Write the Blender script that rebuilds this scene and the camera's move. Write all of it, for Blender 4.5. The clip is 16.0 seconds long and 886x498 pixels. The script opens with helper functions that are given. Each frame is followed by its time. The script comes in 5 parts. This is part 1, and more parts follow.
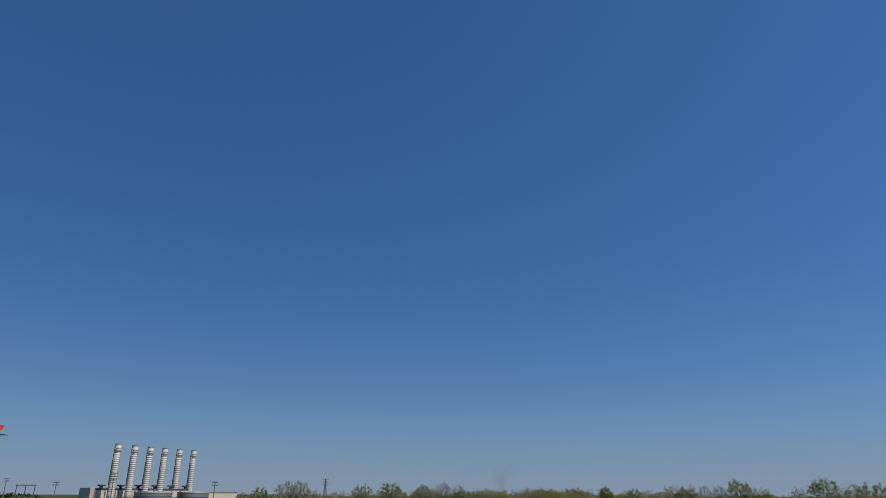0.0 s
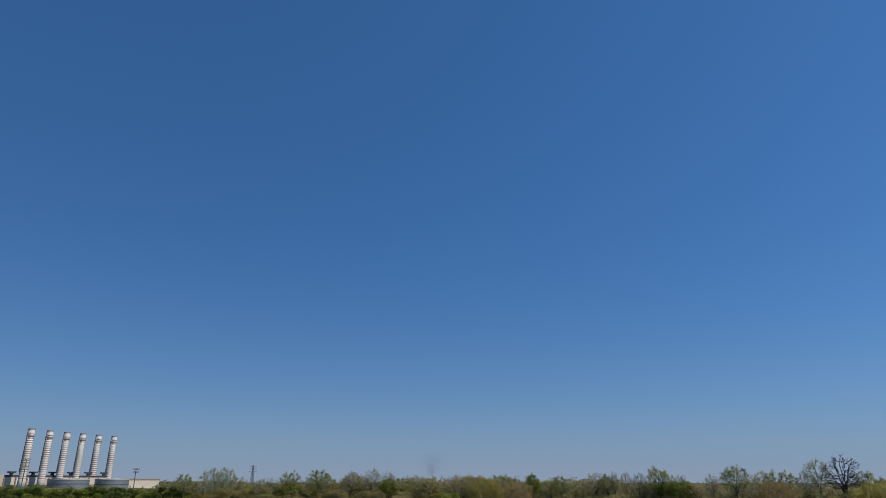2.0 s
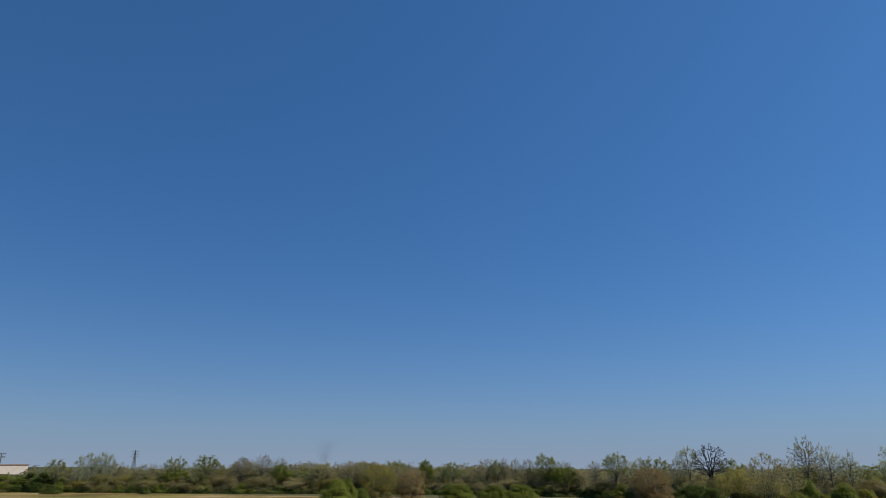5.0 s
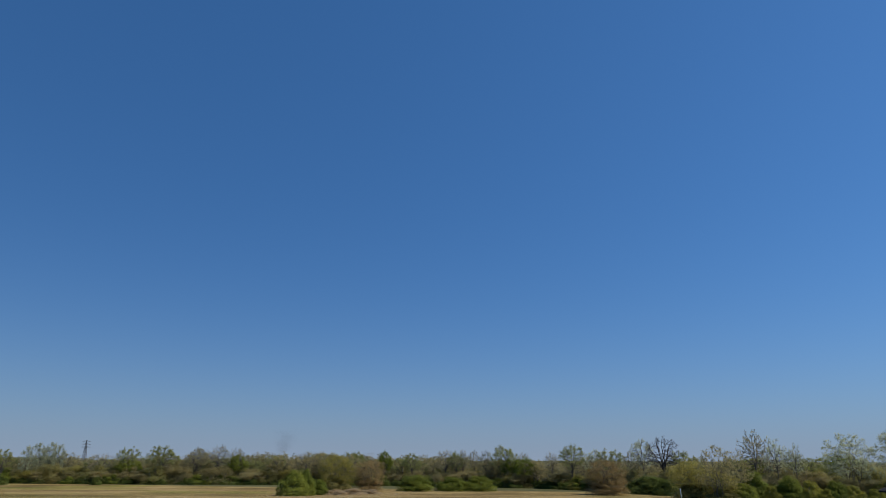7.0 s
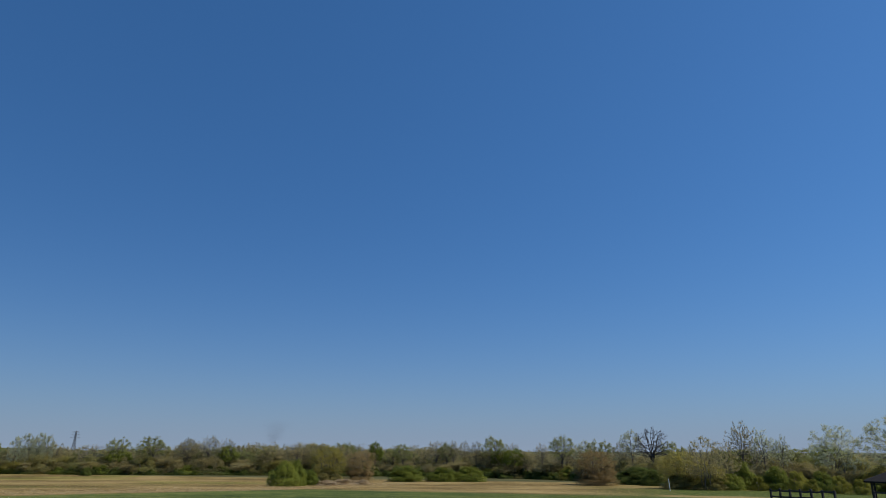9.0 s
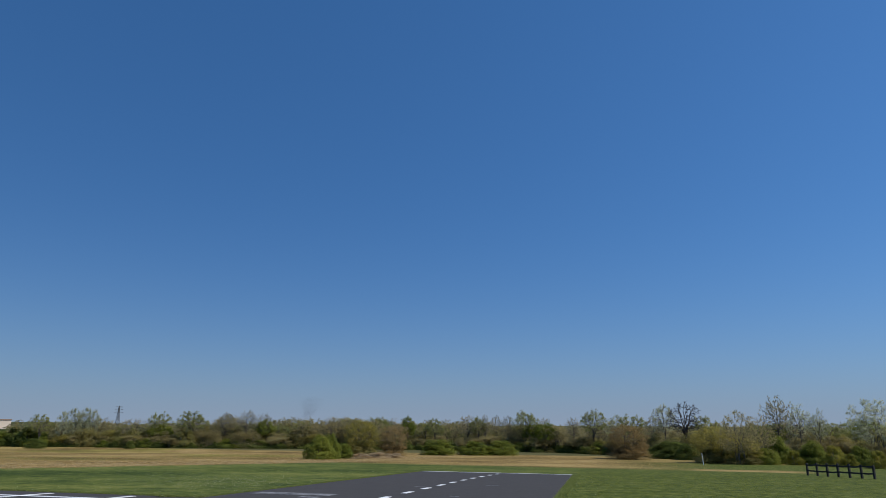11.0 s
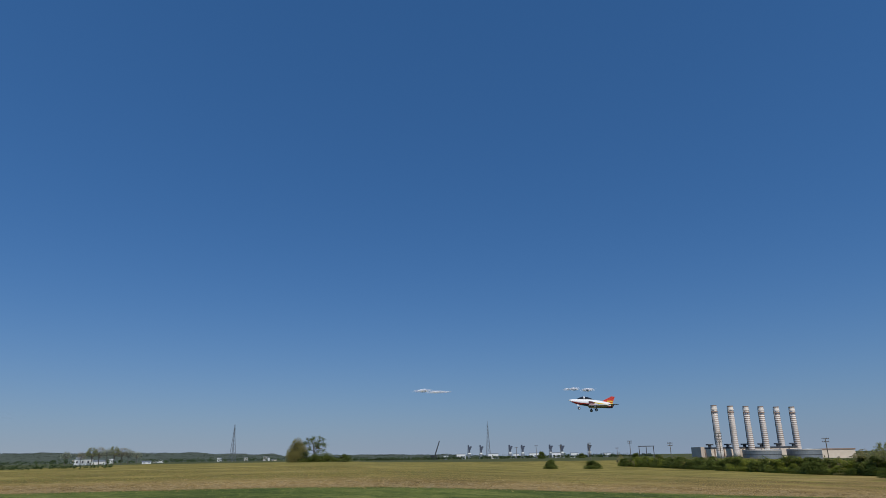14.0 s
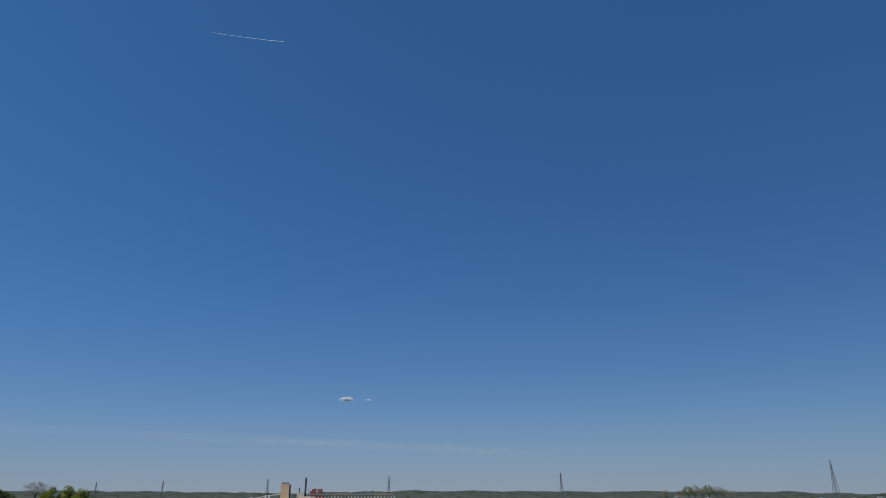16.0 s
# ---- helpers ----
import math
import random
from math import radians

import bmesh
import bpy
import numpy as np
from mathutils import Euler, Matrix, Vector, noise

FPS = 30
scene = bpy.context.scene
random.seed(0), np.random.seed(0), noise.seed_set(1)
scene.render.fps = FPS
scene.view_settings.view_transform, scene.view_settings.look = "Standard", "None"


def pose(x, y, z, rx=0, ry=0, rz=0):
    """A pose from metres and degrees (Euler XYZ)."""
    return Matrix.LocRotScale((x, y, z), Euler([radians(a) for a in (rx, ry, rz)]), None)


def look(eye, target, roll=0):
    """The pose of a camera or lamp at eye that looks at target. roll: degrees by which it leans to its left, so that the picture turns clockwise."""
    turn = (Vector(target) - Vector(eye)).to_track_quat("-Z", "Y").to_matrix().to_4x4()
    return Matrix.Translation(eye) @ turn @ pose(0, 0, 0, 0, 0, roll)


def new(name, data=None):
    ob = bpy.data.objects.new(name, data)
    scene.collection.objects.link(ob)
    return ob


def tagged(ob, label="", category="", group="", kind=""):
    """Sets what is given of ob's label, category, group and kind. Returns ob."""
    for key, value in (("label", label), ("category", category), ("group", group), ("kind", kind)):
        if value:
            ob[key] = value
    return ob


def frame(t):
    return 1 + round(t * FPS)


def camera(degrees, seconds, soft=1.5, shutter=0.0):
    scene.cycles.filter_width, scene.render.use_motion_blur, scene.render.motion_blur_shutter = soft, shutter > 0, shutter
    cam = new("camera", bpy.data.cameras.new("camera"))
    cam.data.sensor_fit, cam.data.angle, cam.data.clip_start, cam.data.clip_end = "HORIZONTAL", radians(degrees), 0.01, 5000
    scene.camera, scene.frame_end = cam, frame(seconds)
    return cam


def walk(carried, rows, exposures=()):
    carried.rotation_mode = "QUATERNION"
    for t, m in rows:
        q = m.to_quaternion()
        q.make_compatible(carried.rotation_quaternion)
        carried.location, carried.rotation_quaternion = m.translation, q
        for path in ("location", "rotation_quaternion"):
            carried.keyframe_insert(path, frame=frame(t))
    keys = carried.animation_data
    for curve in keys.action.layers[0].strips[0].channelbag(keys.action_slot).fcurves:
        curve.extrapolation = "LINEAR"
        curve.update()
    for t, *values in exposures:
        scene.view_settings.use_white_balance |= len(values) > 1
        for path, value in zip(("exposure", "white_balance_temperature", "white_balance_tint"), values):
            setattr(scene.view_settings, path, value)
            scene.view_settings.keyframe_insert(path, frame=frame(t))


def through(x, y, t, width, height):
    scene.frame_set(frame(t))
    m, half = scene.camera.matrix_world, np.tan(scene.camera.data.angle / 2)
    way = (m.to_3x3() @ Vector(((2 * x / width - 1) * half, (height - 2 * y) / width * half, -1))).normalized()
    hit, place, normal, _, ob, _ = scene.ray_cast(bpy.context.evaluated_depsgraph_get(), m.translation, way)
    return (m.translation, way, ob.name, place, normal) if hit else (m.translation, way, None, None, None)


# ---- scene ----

# ================= camera =================
EYE = Vector((0.0, 0.0, 1.74))


def heading(az, el, roll):
    """Camera pose from a bearing (clockwise from +Y), a tilt and a roll, in degrees."""
    a, e = radians(az), radians(el)
    return look(EYE, EYE + Vector((math.sin(a) * math.cos(e), math.cos(a) * math.cos(e), math.sin(e))), roll)


cam = camera(68.65, 16.0, soft=0.8)
TURNS = [
    (0.0, 9.67, 20.69, 0.0), (0.5, 11.15, 20.36, 0.0), (1.0, 12.64, 20.09, 0.0), (1.5, 14.05, 19.85, 0.0),
    (2.0, 15.52, 19.66, -0.05), (2.5, 16.92, 19.49, -0.07), (3.0, 18.32, 19.25, -0.04), (3.5, 19.83, 19.07, -0.01),
    (4.0, 21.19, 18.91, -0.03), (4.5, 22.67, 18.77, -0.04), (5.0, 24.34, 18.55, 0.01), (7.5, 28.05, 17.69, 0.2),
    (8.0, 28.35, 17.49, 0.19), (8.5, 28.54, 17.33, 0.16), (10.8, 26.44, 15.31, 0.2), (11.0, 25.81, 15.02, 0.22),
    (11.5, 23.74, 14.44, 0.18), (12.0, 20.07, 13.84, 0.12), (12.5, 13.47, 13.93, -0.05), (13.0, 1.68, 14.71, -0.3),
    (13.5, -16.61, 16.1, -0.57), (14.0, -37.84, 17.79, -0.95), (14.5, -60.21, 19.97, -0.76), (15.0, -72.29, 20.62, -0.64),
    (15.5, -79.54, 20.84, -0.42), (16.0, -84.86, 21.27, -0.08)]
walk(cam, [(t, heading(a, e, r)) for t, a, e, r in TURNS],
     [(0.0, -0.14), (1.5, -0.05), (2.5, 0.0), (8.0, 0.01), (11.0, 0.02), (12.5, 0.03), (13.5, 0.0), (14.5, -0.17), (15.2, -0.2), (16.0, -0.21)])

# ================= light =================
SUN_AZ, SUN_EL = 126.0, 52.0
world = bpy.data.worlds.new("sky")
scene.world = world
world.use_nodes = True
wt = world.node_tree
sky = wt.nodes.new("ShaderNodeTexSky")
sky.sky_type = "NISHITA"
sky.sun_disc = False
sky.sun_elevation, sky.sun_rotation = radians(SUN_EL), radians(SUN_AZ)
sky.air_density, sky.dust_density, sky.ozone_density = 1.0, 0.4, 2.2


def sky_link(a, b):
    wt.links.new(a, b)


# the sky's blue, and the pale summer haze that thickens towards the horizon
tint = wt.nodes.new("ShaderNodeMix")
tint.data_type, tint.blend_type = "RGBA", "MULTIPLY"
tint.inputs["Factor"].default_value, tint.inputs["B"].default_value = 1.0, (0.0293, 0.0451, 0.0596, 1)
sky_link(sky.outputs[0], tint.inputs["A"])
way = wt.nodes.new("ShaderNodeSeparateXYZ")
sky_link(wt.nodes.new("ShaderNodeTexCoord").outputs["Generated"], way.inputs[0])
low = wt.nodes.new("ShaderNodeMath")
low.operation, low.use_clamp = "SUBTRACT", True
low.inputs[0].default_value = 1.0
sky_link(way.outputs[2], low.inputs[1])
thick = wt.nodes.new("ShaderNodeMath")
thick.operation = "POWER"
thick.inputs[1].default_value = 12.0
sky_link(low.outputs[0], thick.inputs[0])
veil = wt.nodes.new("ShaderNodeMath")
veil.operation = "MULTIPLY"
veil.inputs[1].default_value = 0.97
sky_link(thick.outputs[0], veil.inputs[0])
haze = wt.nodes.new("ShaderNodeMix")
haze.data_type = "RGBA"
west = wt.nodes.new("ShaderNodeMapRange")
west.inputs[1].default_value, west.inputs[2].default_value = -0.4, -0.97
sky_link(way.outputs[0], west.inputs[0])
warm = wt.nodes.new("ShaderNodeMix")
warm.data_type = "RGBA"
warm.inputs["A"].default_value, warm.inputs["B"].default_value = (0.257, 0.326, 0.435, 1), (0.325, 0.378, 0.458, 1)
sky_link(west.outputs[0], warm.inputs["Factor"])
sky_link(warm.outputs["Result"], haze.inputs["B"])
sky_link(veil.outputs[0], haze.inputs["Factor"])
# the sky is deepest to the north, away from the sun
north = wt.nodes.new("ShaderNodeVectorMath")
north.operation = "DOT_PRODUCT"
north.inputs[1].default_value = (0.11, -0.17, -0.186)
sky_link(way.inputs[0].links[0].from_socket, north.inputs[0])
deep = wt.nodes.new("ShaderNodeMath")
deep.operation = "ADD"
deep.inputs[1].default_value = 0.94
sky_link(north.outputs["Value"], deep.inputs[0])
deepened = wt.nodes.new("ShaderNodeVectorMath")
deepened.operation = "SCALE"
even = wt.nodes.new("ShaderNodeVectorMath")
even.operation = "ADD"
even.inputs[1].default_value = (0.0221, 0.0955, 0.2676)
sky_link(tint.outputs["Result"], even.inputs[0])
sky_link(even.outputs[0], deepened.inputs[0])
sky_link(deep.outputs[0], deepened.inputs["Scale"])
sky_link(deepened.outputs[0], haze.inputs["A"])
sky_link(haze.outputs["Result"], wt.nodes["Background"].inputs[0])
wt.nodes["Background"].inputs[1].default_value = 1.0
sun = new("sun", bpy.data.lights.new("sun", "SUN"))
sun.data.energy, sun.data.angle, sun.data.color = 3.7, radians(0.53), (1.0, 0.95, 0.87)
sa, se = radians(SUN_AZ), radians(SUN_EL)
SUN_DIR = Vector((math.sin(sa) * math.cos(se), math.cos(sa) * math.cos(se), math.sin(se)))
sun.matrix_world = look(SUN_DIR * 100, (0, 0, 0))


# ================= builders =================
class Shape:
    """Collects vertices and faces of one mesh."""

    def __init__(self):
        self.v, self.f = [], []

    def add(self, verts, faces):
        n = len(self.v)
        self.v += [tuple(p) for p in verts]
        self.f += [tuple(n + i for i in q) for q in faces]
        return self

    def box(self, cx, cy, cz, sx, sy, sz, m=None):
        """A box round (cx, cy) whose underside is at cz."""
        p = [Vector((cx + a * sx / 2, cy + b * sy / 2, cz + c * sz)) for c in (0, 1) for b in (-1, 1) for a in (-1, 1)]
        if m is not None:
            p = [m @ q for q in p]
        return self.add(p, [(0, 2, 3, 1), (4, 5, 7, 6), (0, 1, 5, 4), (2, 6, 7, 3), (0, 4, 6, 2), (1, 3, 7, 5)])

    def tube(self, a, b, ra, rb, n=6, caps=True):
        a, b = Vector(a), Vector(b)
        d = (b - a).normalized()
        u = d.orthogonal().normalized()
        w = d.cross(u)
        ring = [(u * math.cos(k * math.tau / n) + w * math.sin(k * math.tau / n)) for k in range(n)]
        p = [a + q * ra for q in ring] + [b + q * rb for q in ring]
        f = [(k, (k + 1) % n, n + (k + 1) % n, n + k) for k in range(n)]
        if caps:
            f += [tuple(range(n - 1, -1, -1)), tuple(range(n, 2 * n))]
        return self.add(p, f)

    def lathe(self, rows, n=16, at=(0, 0, 0)):
        """A turned body from (radius, height) rows."""
        p = [(at[0] + r * math.cos(k * math.tau / n), at[1] + r * math.sin(k * math.tau / n), at[2] + z) for r, z in rows for k in range(n)]
        f = [(i * n + k, i * n + (k + 1) % n, (i + 1) * n + (k + 1) % n, (i + 1) * n + k) for i in range(len(rows) - 1) for k in range(n)]
        f += [tuple(range(n - 1, -1, -1)), tuple(range((len(rows) - 1) * n, len(rows) * n))]
        return self.add(p, f)

    def loft(self, rings, caps=True):
        """Skin between rings of equal count."""
        n = len(rings[0])
        p = [q for r in rings for q in r]
        f = [(i * n + k, i * n + (k + 1) % n, (i + 1) * n + (k + 1) % n, (i + 1) * n + k) for i in range(len(rings) - 1) for k in range(n)]
        if caps:
            f += [tuple(range(n - 1, -1, -1)), tuple(range((len(rings) - 1) * n, len(rings) * n))]
        return self.add(p, f)

    def cards(self, centres, size, rng, heart=None, tall=1.0):
        """Many small three-cornered leaves, turned at random, or mostly outwards from a heart."""
        c = np.asarray(centres, float)
        n = len(c)
        if n == 0:
            return self
        nor = rng.normal(size=(n, 3))
        if heart is not None:
            out = c - np.asarray(heart, float)
            out /= np.linalg.norm(out, axis=1)[:, None] + 1e-9
            nor = nor * 0.45 + out * 0.9 + np.array([0, 0, 0.45])
        nor /= np.linalg.norm(nor, axis=1)[:, None] + 1e-9
        a = np.cross(nor, rng.normal(size=(n, 3)))
        a /= np.linalg.norm(a, axis=1)[:, None] + 1e-9
        b = np.cross(nor, a)
        s = size * rng.uniform(0.6, 1.3, (n, 1))
        p = np.stack([c - a * s - b * s * 0.7, c - a * s * 0.6 + b * s * 0.8, c + a * s * 1.1 * tall], 1).reshape(-1, 3)
        base = len(self.v)
        self.v += [tuple(q) for q in p.tolist()]
        self.f += [(base + 3 * i, base + 3 * i + 1, base + 3 * i + 2) for i in range(n)]
        return self

    def mesh(self, name, smooth=False):
        me = bpy.data.meshes.new(name)
        me.from_pydata(self.v, [], self.f)
        if smooth:
            me.polygons.foreach_set("use_smooth", [True] * len(me.polygons))
        me.update()
        return me


def part(name, shape, material, parent=None, label="", smooth=False):
    """Links a Shape as one mesh object, under a thing or alone."""
    me = shape.mesh(name, smooth) if isinstance(shape, Shape) else shape
    if not me.materials:
        me.materials.append(material)
    ob = new(name, me)
    if parent is not None:
        ob.parent = parent
    return tagged(ob, label)


def thing(name, label, category, at=(0, 0, 0), turn=0.0, group="", scale=None):
    ob = new(name)
    ob.empty_display_size = 0.3
    ob.matrix_basis = Matrix.LocRotScale(at, Euler((0, 0, radians(turn))), scale)
    return tagged(ob, label, category, group)


# ================= lie of the land =================
FALL, UX, UY = 0.0439, 0.684, 0.729


def land(x, y):
    """Height of the ground: level behind and to the west, falling along the runway to a valley."""
    s, c = UX * x + UY * y, -UY * x + UX * y
    if s < -6:
        z = 0.0
    elif s < 8:
        z = -FALL * (s + 6) ** 2 / 28
    elif s < 90:
        z = -FALL * (s - 1)
    elif s < 190:
        z = -FALL * (s - 1) + (FALL - 0.01) * (s - 90) ** 2 / 200
    else:
        z = -FALL * 189 + (FALL - 0.01) * 50 - 0.01 * (min(s, 1000) - 190)
    # far across the valley the plain lies nearly level with the airfield
    k = min(1.0, max(0.0, (c - 390) / 300)) * min(1.0, max(0.0, -x / 150))
    k = k * k * (3 - 2 * k)
    return z * (1 - k) + max(z, -1.2) * k


def spot(az, d, lift=0.0):
    """A point on the ground at a bearing and distance from where the camera stands."""
    x, y = d * math.sin(radians(az)), d * math.cos(radians(az))
    return Vector((x, y, land(x, y) + lift))


def height(az, d, el):
    """Height above the ground there of what shows at that elevation."""
    return EYE.z + d * math.tan(radians(el)) - spot(az, d).z


# runway frame: r along its axis, w to its right
AX = radians(38.0)
RA, RW = Vector((math.sin(AX), math.cos(AX))), Vector((math.cos(AX), -math.sin(AX)))


def field(r, w, lift=0.0):
    p = RA * r + RW * w
    return Vector((p.x, p.y, land(p.x, p.y) + lift))


# ================= materials =================
def nodes(name):
    m = bpy.data.materials.new(name)
    m.use_nodes = True
    return m, m.node_tree, m.node_tree.nodes["Principled BSDF"]


def noise_node(t, scale, detail=4.0, rough=0.6, coords="object", stretch=None):
    n = t.nodes.new("ShaderNodeTexNoise")
    n.inputs["Scale"].default_value, n.inputs["Detail"].default_value, n.inputs["Roughness"].default_value = scale, detail, rough
    if coords == "world":
        src = t.nodes.new("ShaderNodeNewGeometry").outputs["Position"]
    else:
        src = t.nodes.new("ShaderNodeTexCoord").outputs["Object"]
    if stretch is not None:
        mp = t.nodes.new("ShaderNodeMapping")
        mp.inputs["Scale"].default_value = stretch
        t.links.new(src, mp.inputs[0])
        src = mp.outputs[0]
    t.links.new(src, n.inputs["Vector"])
    return n.outputs["Fac"]


def ramp(t, fac, *stops):
    r = t.nodes.new("ShaderNodeValToRGB")
    e = r.color_ramp.elements
    while len(e) < len(stops):
        e.new(0.5)
    for k, (p, c) in enumerate(stops):
        e[k].position, e[k].color = p, (*c, 1)
    t.links.new(fac, r.inputs[0])
    return r.outputs[0]


def mixc(t, fac, a, b, mode="MIX"):
    n = t.nodes.new("ShaderNodeMix")
    n.data_type, n.blend_type = "RGBA", mode
    for sock, val in ((n.inputs["Factor"], fac), (n.inputs["A"], a), (n.inputs["B"], b)):
        if isinstance(val, bpy.types.NodeSocket):
            t.links.new(val, sock)
        elif isinstance(val, tuple):
            sock.default_value = (*val, 1)
        else:
            sock.default_value = val
    return n.outputs["Result"]


def calc(t, op, a, b=0.0, c=0.0):
    n = t.nodes.new("ShaderNodeMath")
    n.operation = op
    for sock, val in zip(n.inputs, (a, b, c)):
        if isinstance(val, bpy.types.NodeSocket):
            t.links.new(val, sock)
        else:
            sock.default_value = val
    return n.outputs[0]


def relief(t, bsdf, fac, strength=0.3, depth=0.02):
    b = t.nodes.new("ShaderNodeBump")
    b.inputs["Strength"].default_value, b.inputs["Distance"].default_value = strength, depth
    t.links.new(fac, b.inputs["Height"])
    t.links.new(b.outputs[0], bsdf.inputs["Normal"])


def plain(name, dark, light, rough=0.7, scale=2.0, metal=0.0, bump=0.15, stretch=None, spread=(0.3, 0.7)):
    """A worn surface: two tones mixed by grain and stains."""
    m, t, b = nodes(name)
    g = noise_node(t, scale, 6, 0.65, stretch=stretch)
    s = noise_node(t, scale * 0.17, 3)
    f = calc(t, "ADD", calc(t, "MULTIPLY", g, 0.55), calc(t, "MULTIPLY", s, 0.45))
    t.links.new(ramp(t, f, (spread[0], dark), (spread[1], light)), b.inputs["Base Color"])
    b.inputs["Roughness"].default_value, b.inputs["Metallic"].default_value = rough, metal
    relief(t, b, g, bump)
    return m


def leafy(name, dark, light, through=0.35):
    """Foliage or twigs: every leaf a little different, every plant too."""
    m, t, b = nodes(name)
    geo, info = t.nodes.new("ShaderNodeNewGeometry"), t.nodes.new("ShaderNodeObjectInfo")
    f = calc(t, "ADD", calc(t, "MULTIPLY", geo.outputs["Random Per Island"], 0.5), calc(t, "MULTIPLY", info.outputs["Random"], 0.5))
    col = ramp(t, f, (0.0, dark), (1.0, light))
    t.links.new(col, b.inputs["Base Color"])
    b.inputs["Roughness"].default_value = 0.65
    b.inputs["Specular IOR Level"].default_value = 0.1
    if through:
        tr, mx = t.nodes.new("ShaderNodeBsdfTranslucent"), t.nodes.new("ShaderNodeMixShader")
        mx.inputs[0].default_value = through
        t.links.new(col, tr.inputs[0])
        t.links.new(b.outputs[0], mx.inputs[1])
        t.links.new(tr.outputs[0], mx.inputs[2])
        t.links.new(mx.outputs[0], t.nodes["Material Output"].inputs[0])
    return m


DARK_BARK = plain("dark_bark", (0.03, 0.026, 0.022), (0.08, 0.07, 0.058), 0.9, 3.0)
BARK = plain("bark", (0.075, 0.064, 0.05), (0.17, 0.148, 0.118), 0.9, 3.0)
PALE_BARK = plain("pale_bark", (0.17, 0.148, 0.112), (0.34, 0.3, 0.24), 0.9, 3.0)
LEAF_BUD = leafy("spring_leaf", (0.22, 0.23, 0.075), (0.37, 0.375, 0.14), 0.55)
LEAF_PALE = leafy("pale_bud", (0.38, 0.39, 0.24), (0.6, 0.61, 0.4), 0.65)
LEAF_GREEN = leafy("green_leaf", (0.125, 0.158, 0.02), (0.3, 0.318, 0.055), 0.38)
LEAF_OLIVE = leafy("olive_leaf", (0.25, 0.228, 0.08), (0.42, 0.375, 0.145), 0.65)
LEAF_DARK = leafy("dark_leaf", (0.088, 0.118, 0.024), (0.2, 0.235, 0.055), 0.5)
LEAF_YELLOW = leafy("yellow_leaf", (0.28, 0.25, 0.06), (0.46, 0.4, 0.11), 0.65)
TWIG_BROWN = leafy("brown_twig", (0.31, 0.265, 0.115), (0.48, 0.41, 0.195), 0.65)
TWIG_RED = leafy("red_brown_twig", (0.28, 0.2, 0.085), (0.44, 0.33, 0.15), 0.55)
WOODS = leafy("far_wood", (0.21, 0.18, 0.08), (0.36, 0.32, 0.145), 0.65)
TWIG_GREY = leafy("grey_twig", (0.36, 0.31, 0.17), (0.52, 0.455, 0.26), 0.65)
FAR_GREEN = leafy("far_green", (0.055, 0.085, 0.03), (0.09, 0.125, 0.045), 0.3)
ASPHALT = plain("asphalt", (0.047, 0.043, 0.04), (0.07, 0.065, 0.061), 0.9, 9.0, bump=0.4)
ASPHALT.node_tree.nodes["Principled BSDF"].inputs["Specular IOR Level"].default_value = 0.2
PAINT = plain("road_paint", (0.74, 0.74, 0.72), (0.9, 0.9, 0.88), 0.6, 14.0)
CONCRETE = plain("concrete", (0.3, 0.28, 0.25), (0.48, 0.45, 0.41), 0.85, 0.6)
STACK_PALE = plain("stack_cladding", (0.6, 0.53, 0.46), (0.84, 0.77, 0.69), 0.7, 0.3)
STACK_DARK = plain("stack_band", (0.2, 0.13, 0.095), (0.34, 0.24, 0.18), 0.7, 0.4)
GREY_METAL = plain("grey_metal", (0.16, 0.18, 0.19), (0.3, 0.32, 0.33), 0.5, 0.7, 0.5)
DARK_METAL = plain("dark_metal", (0.03, 0.032, 0.035), (0.07, 0.07, 0.075), 0.6, 1.0)
BEIGE = plain("beige_wall", (0.55, 0.445, 0.34), (0.7, 0.59, 0.47), 0.8, 0.2)


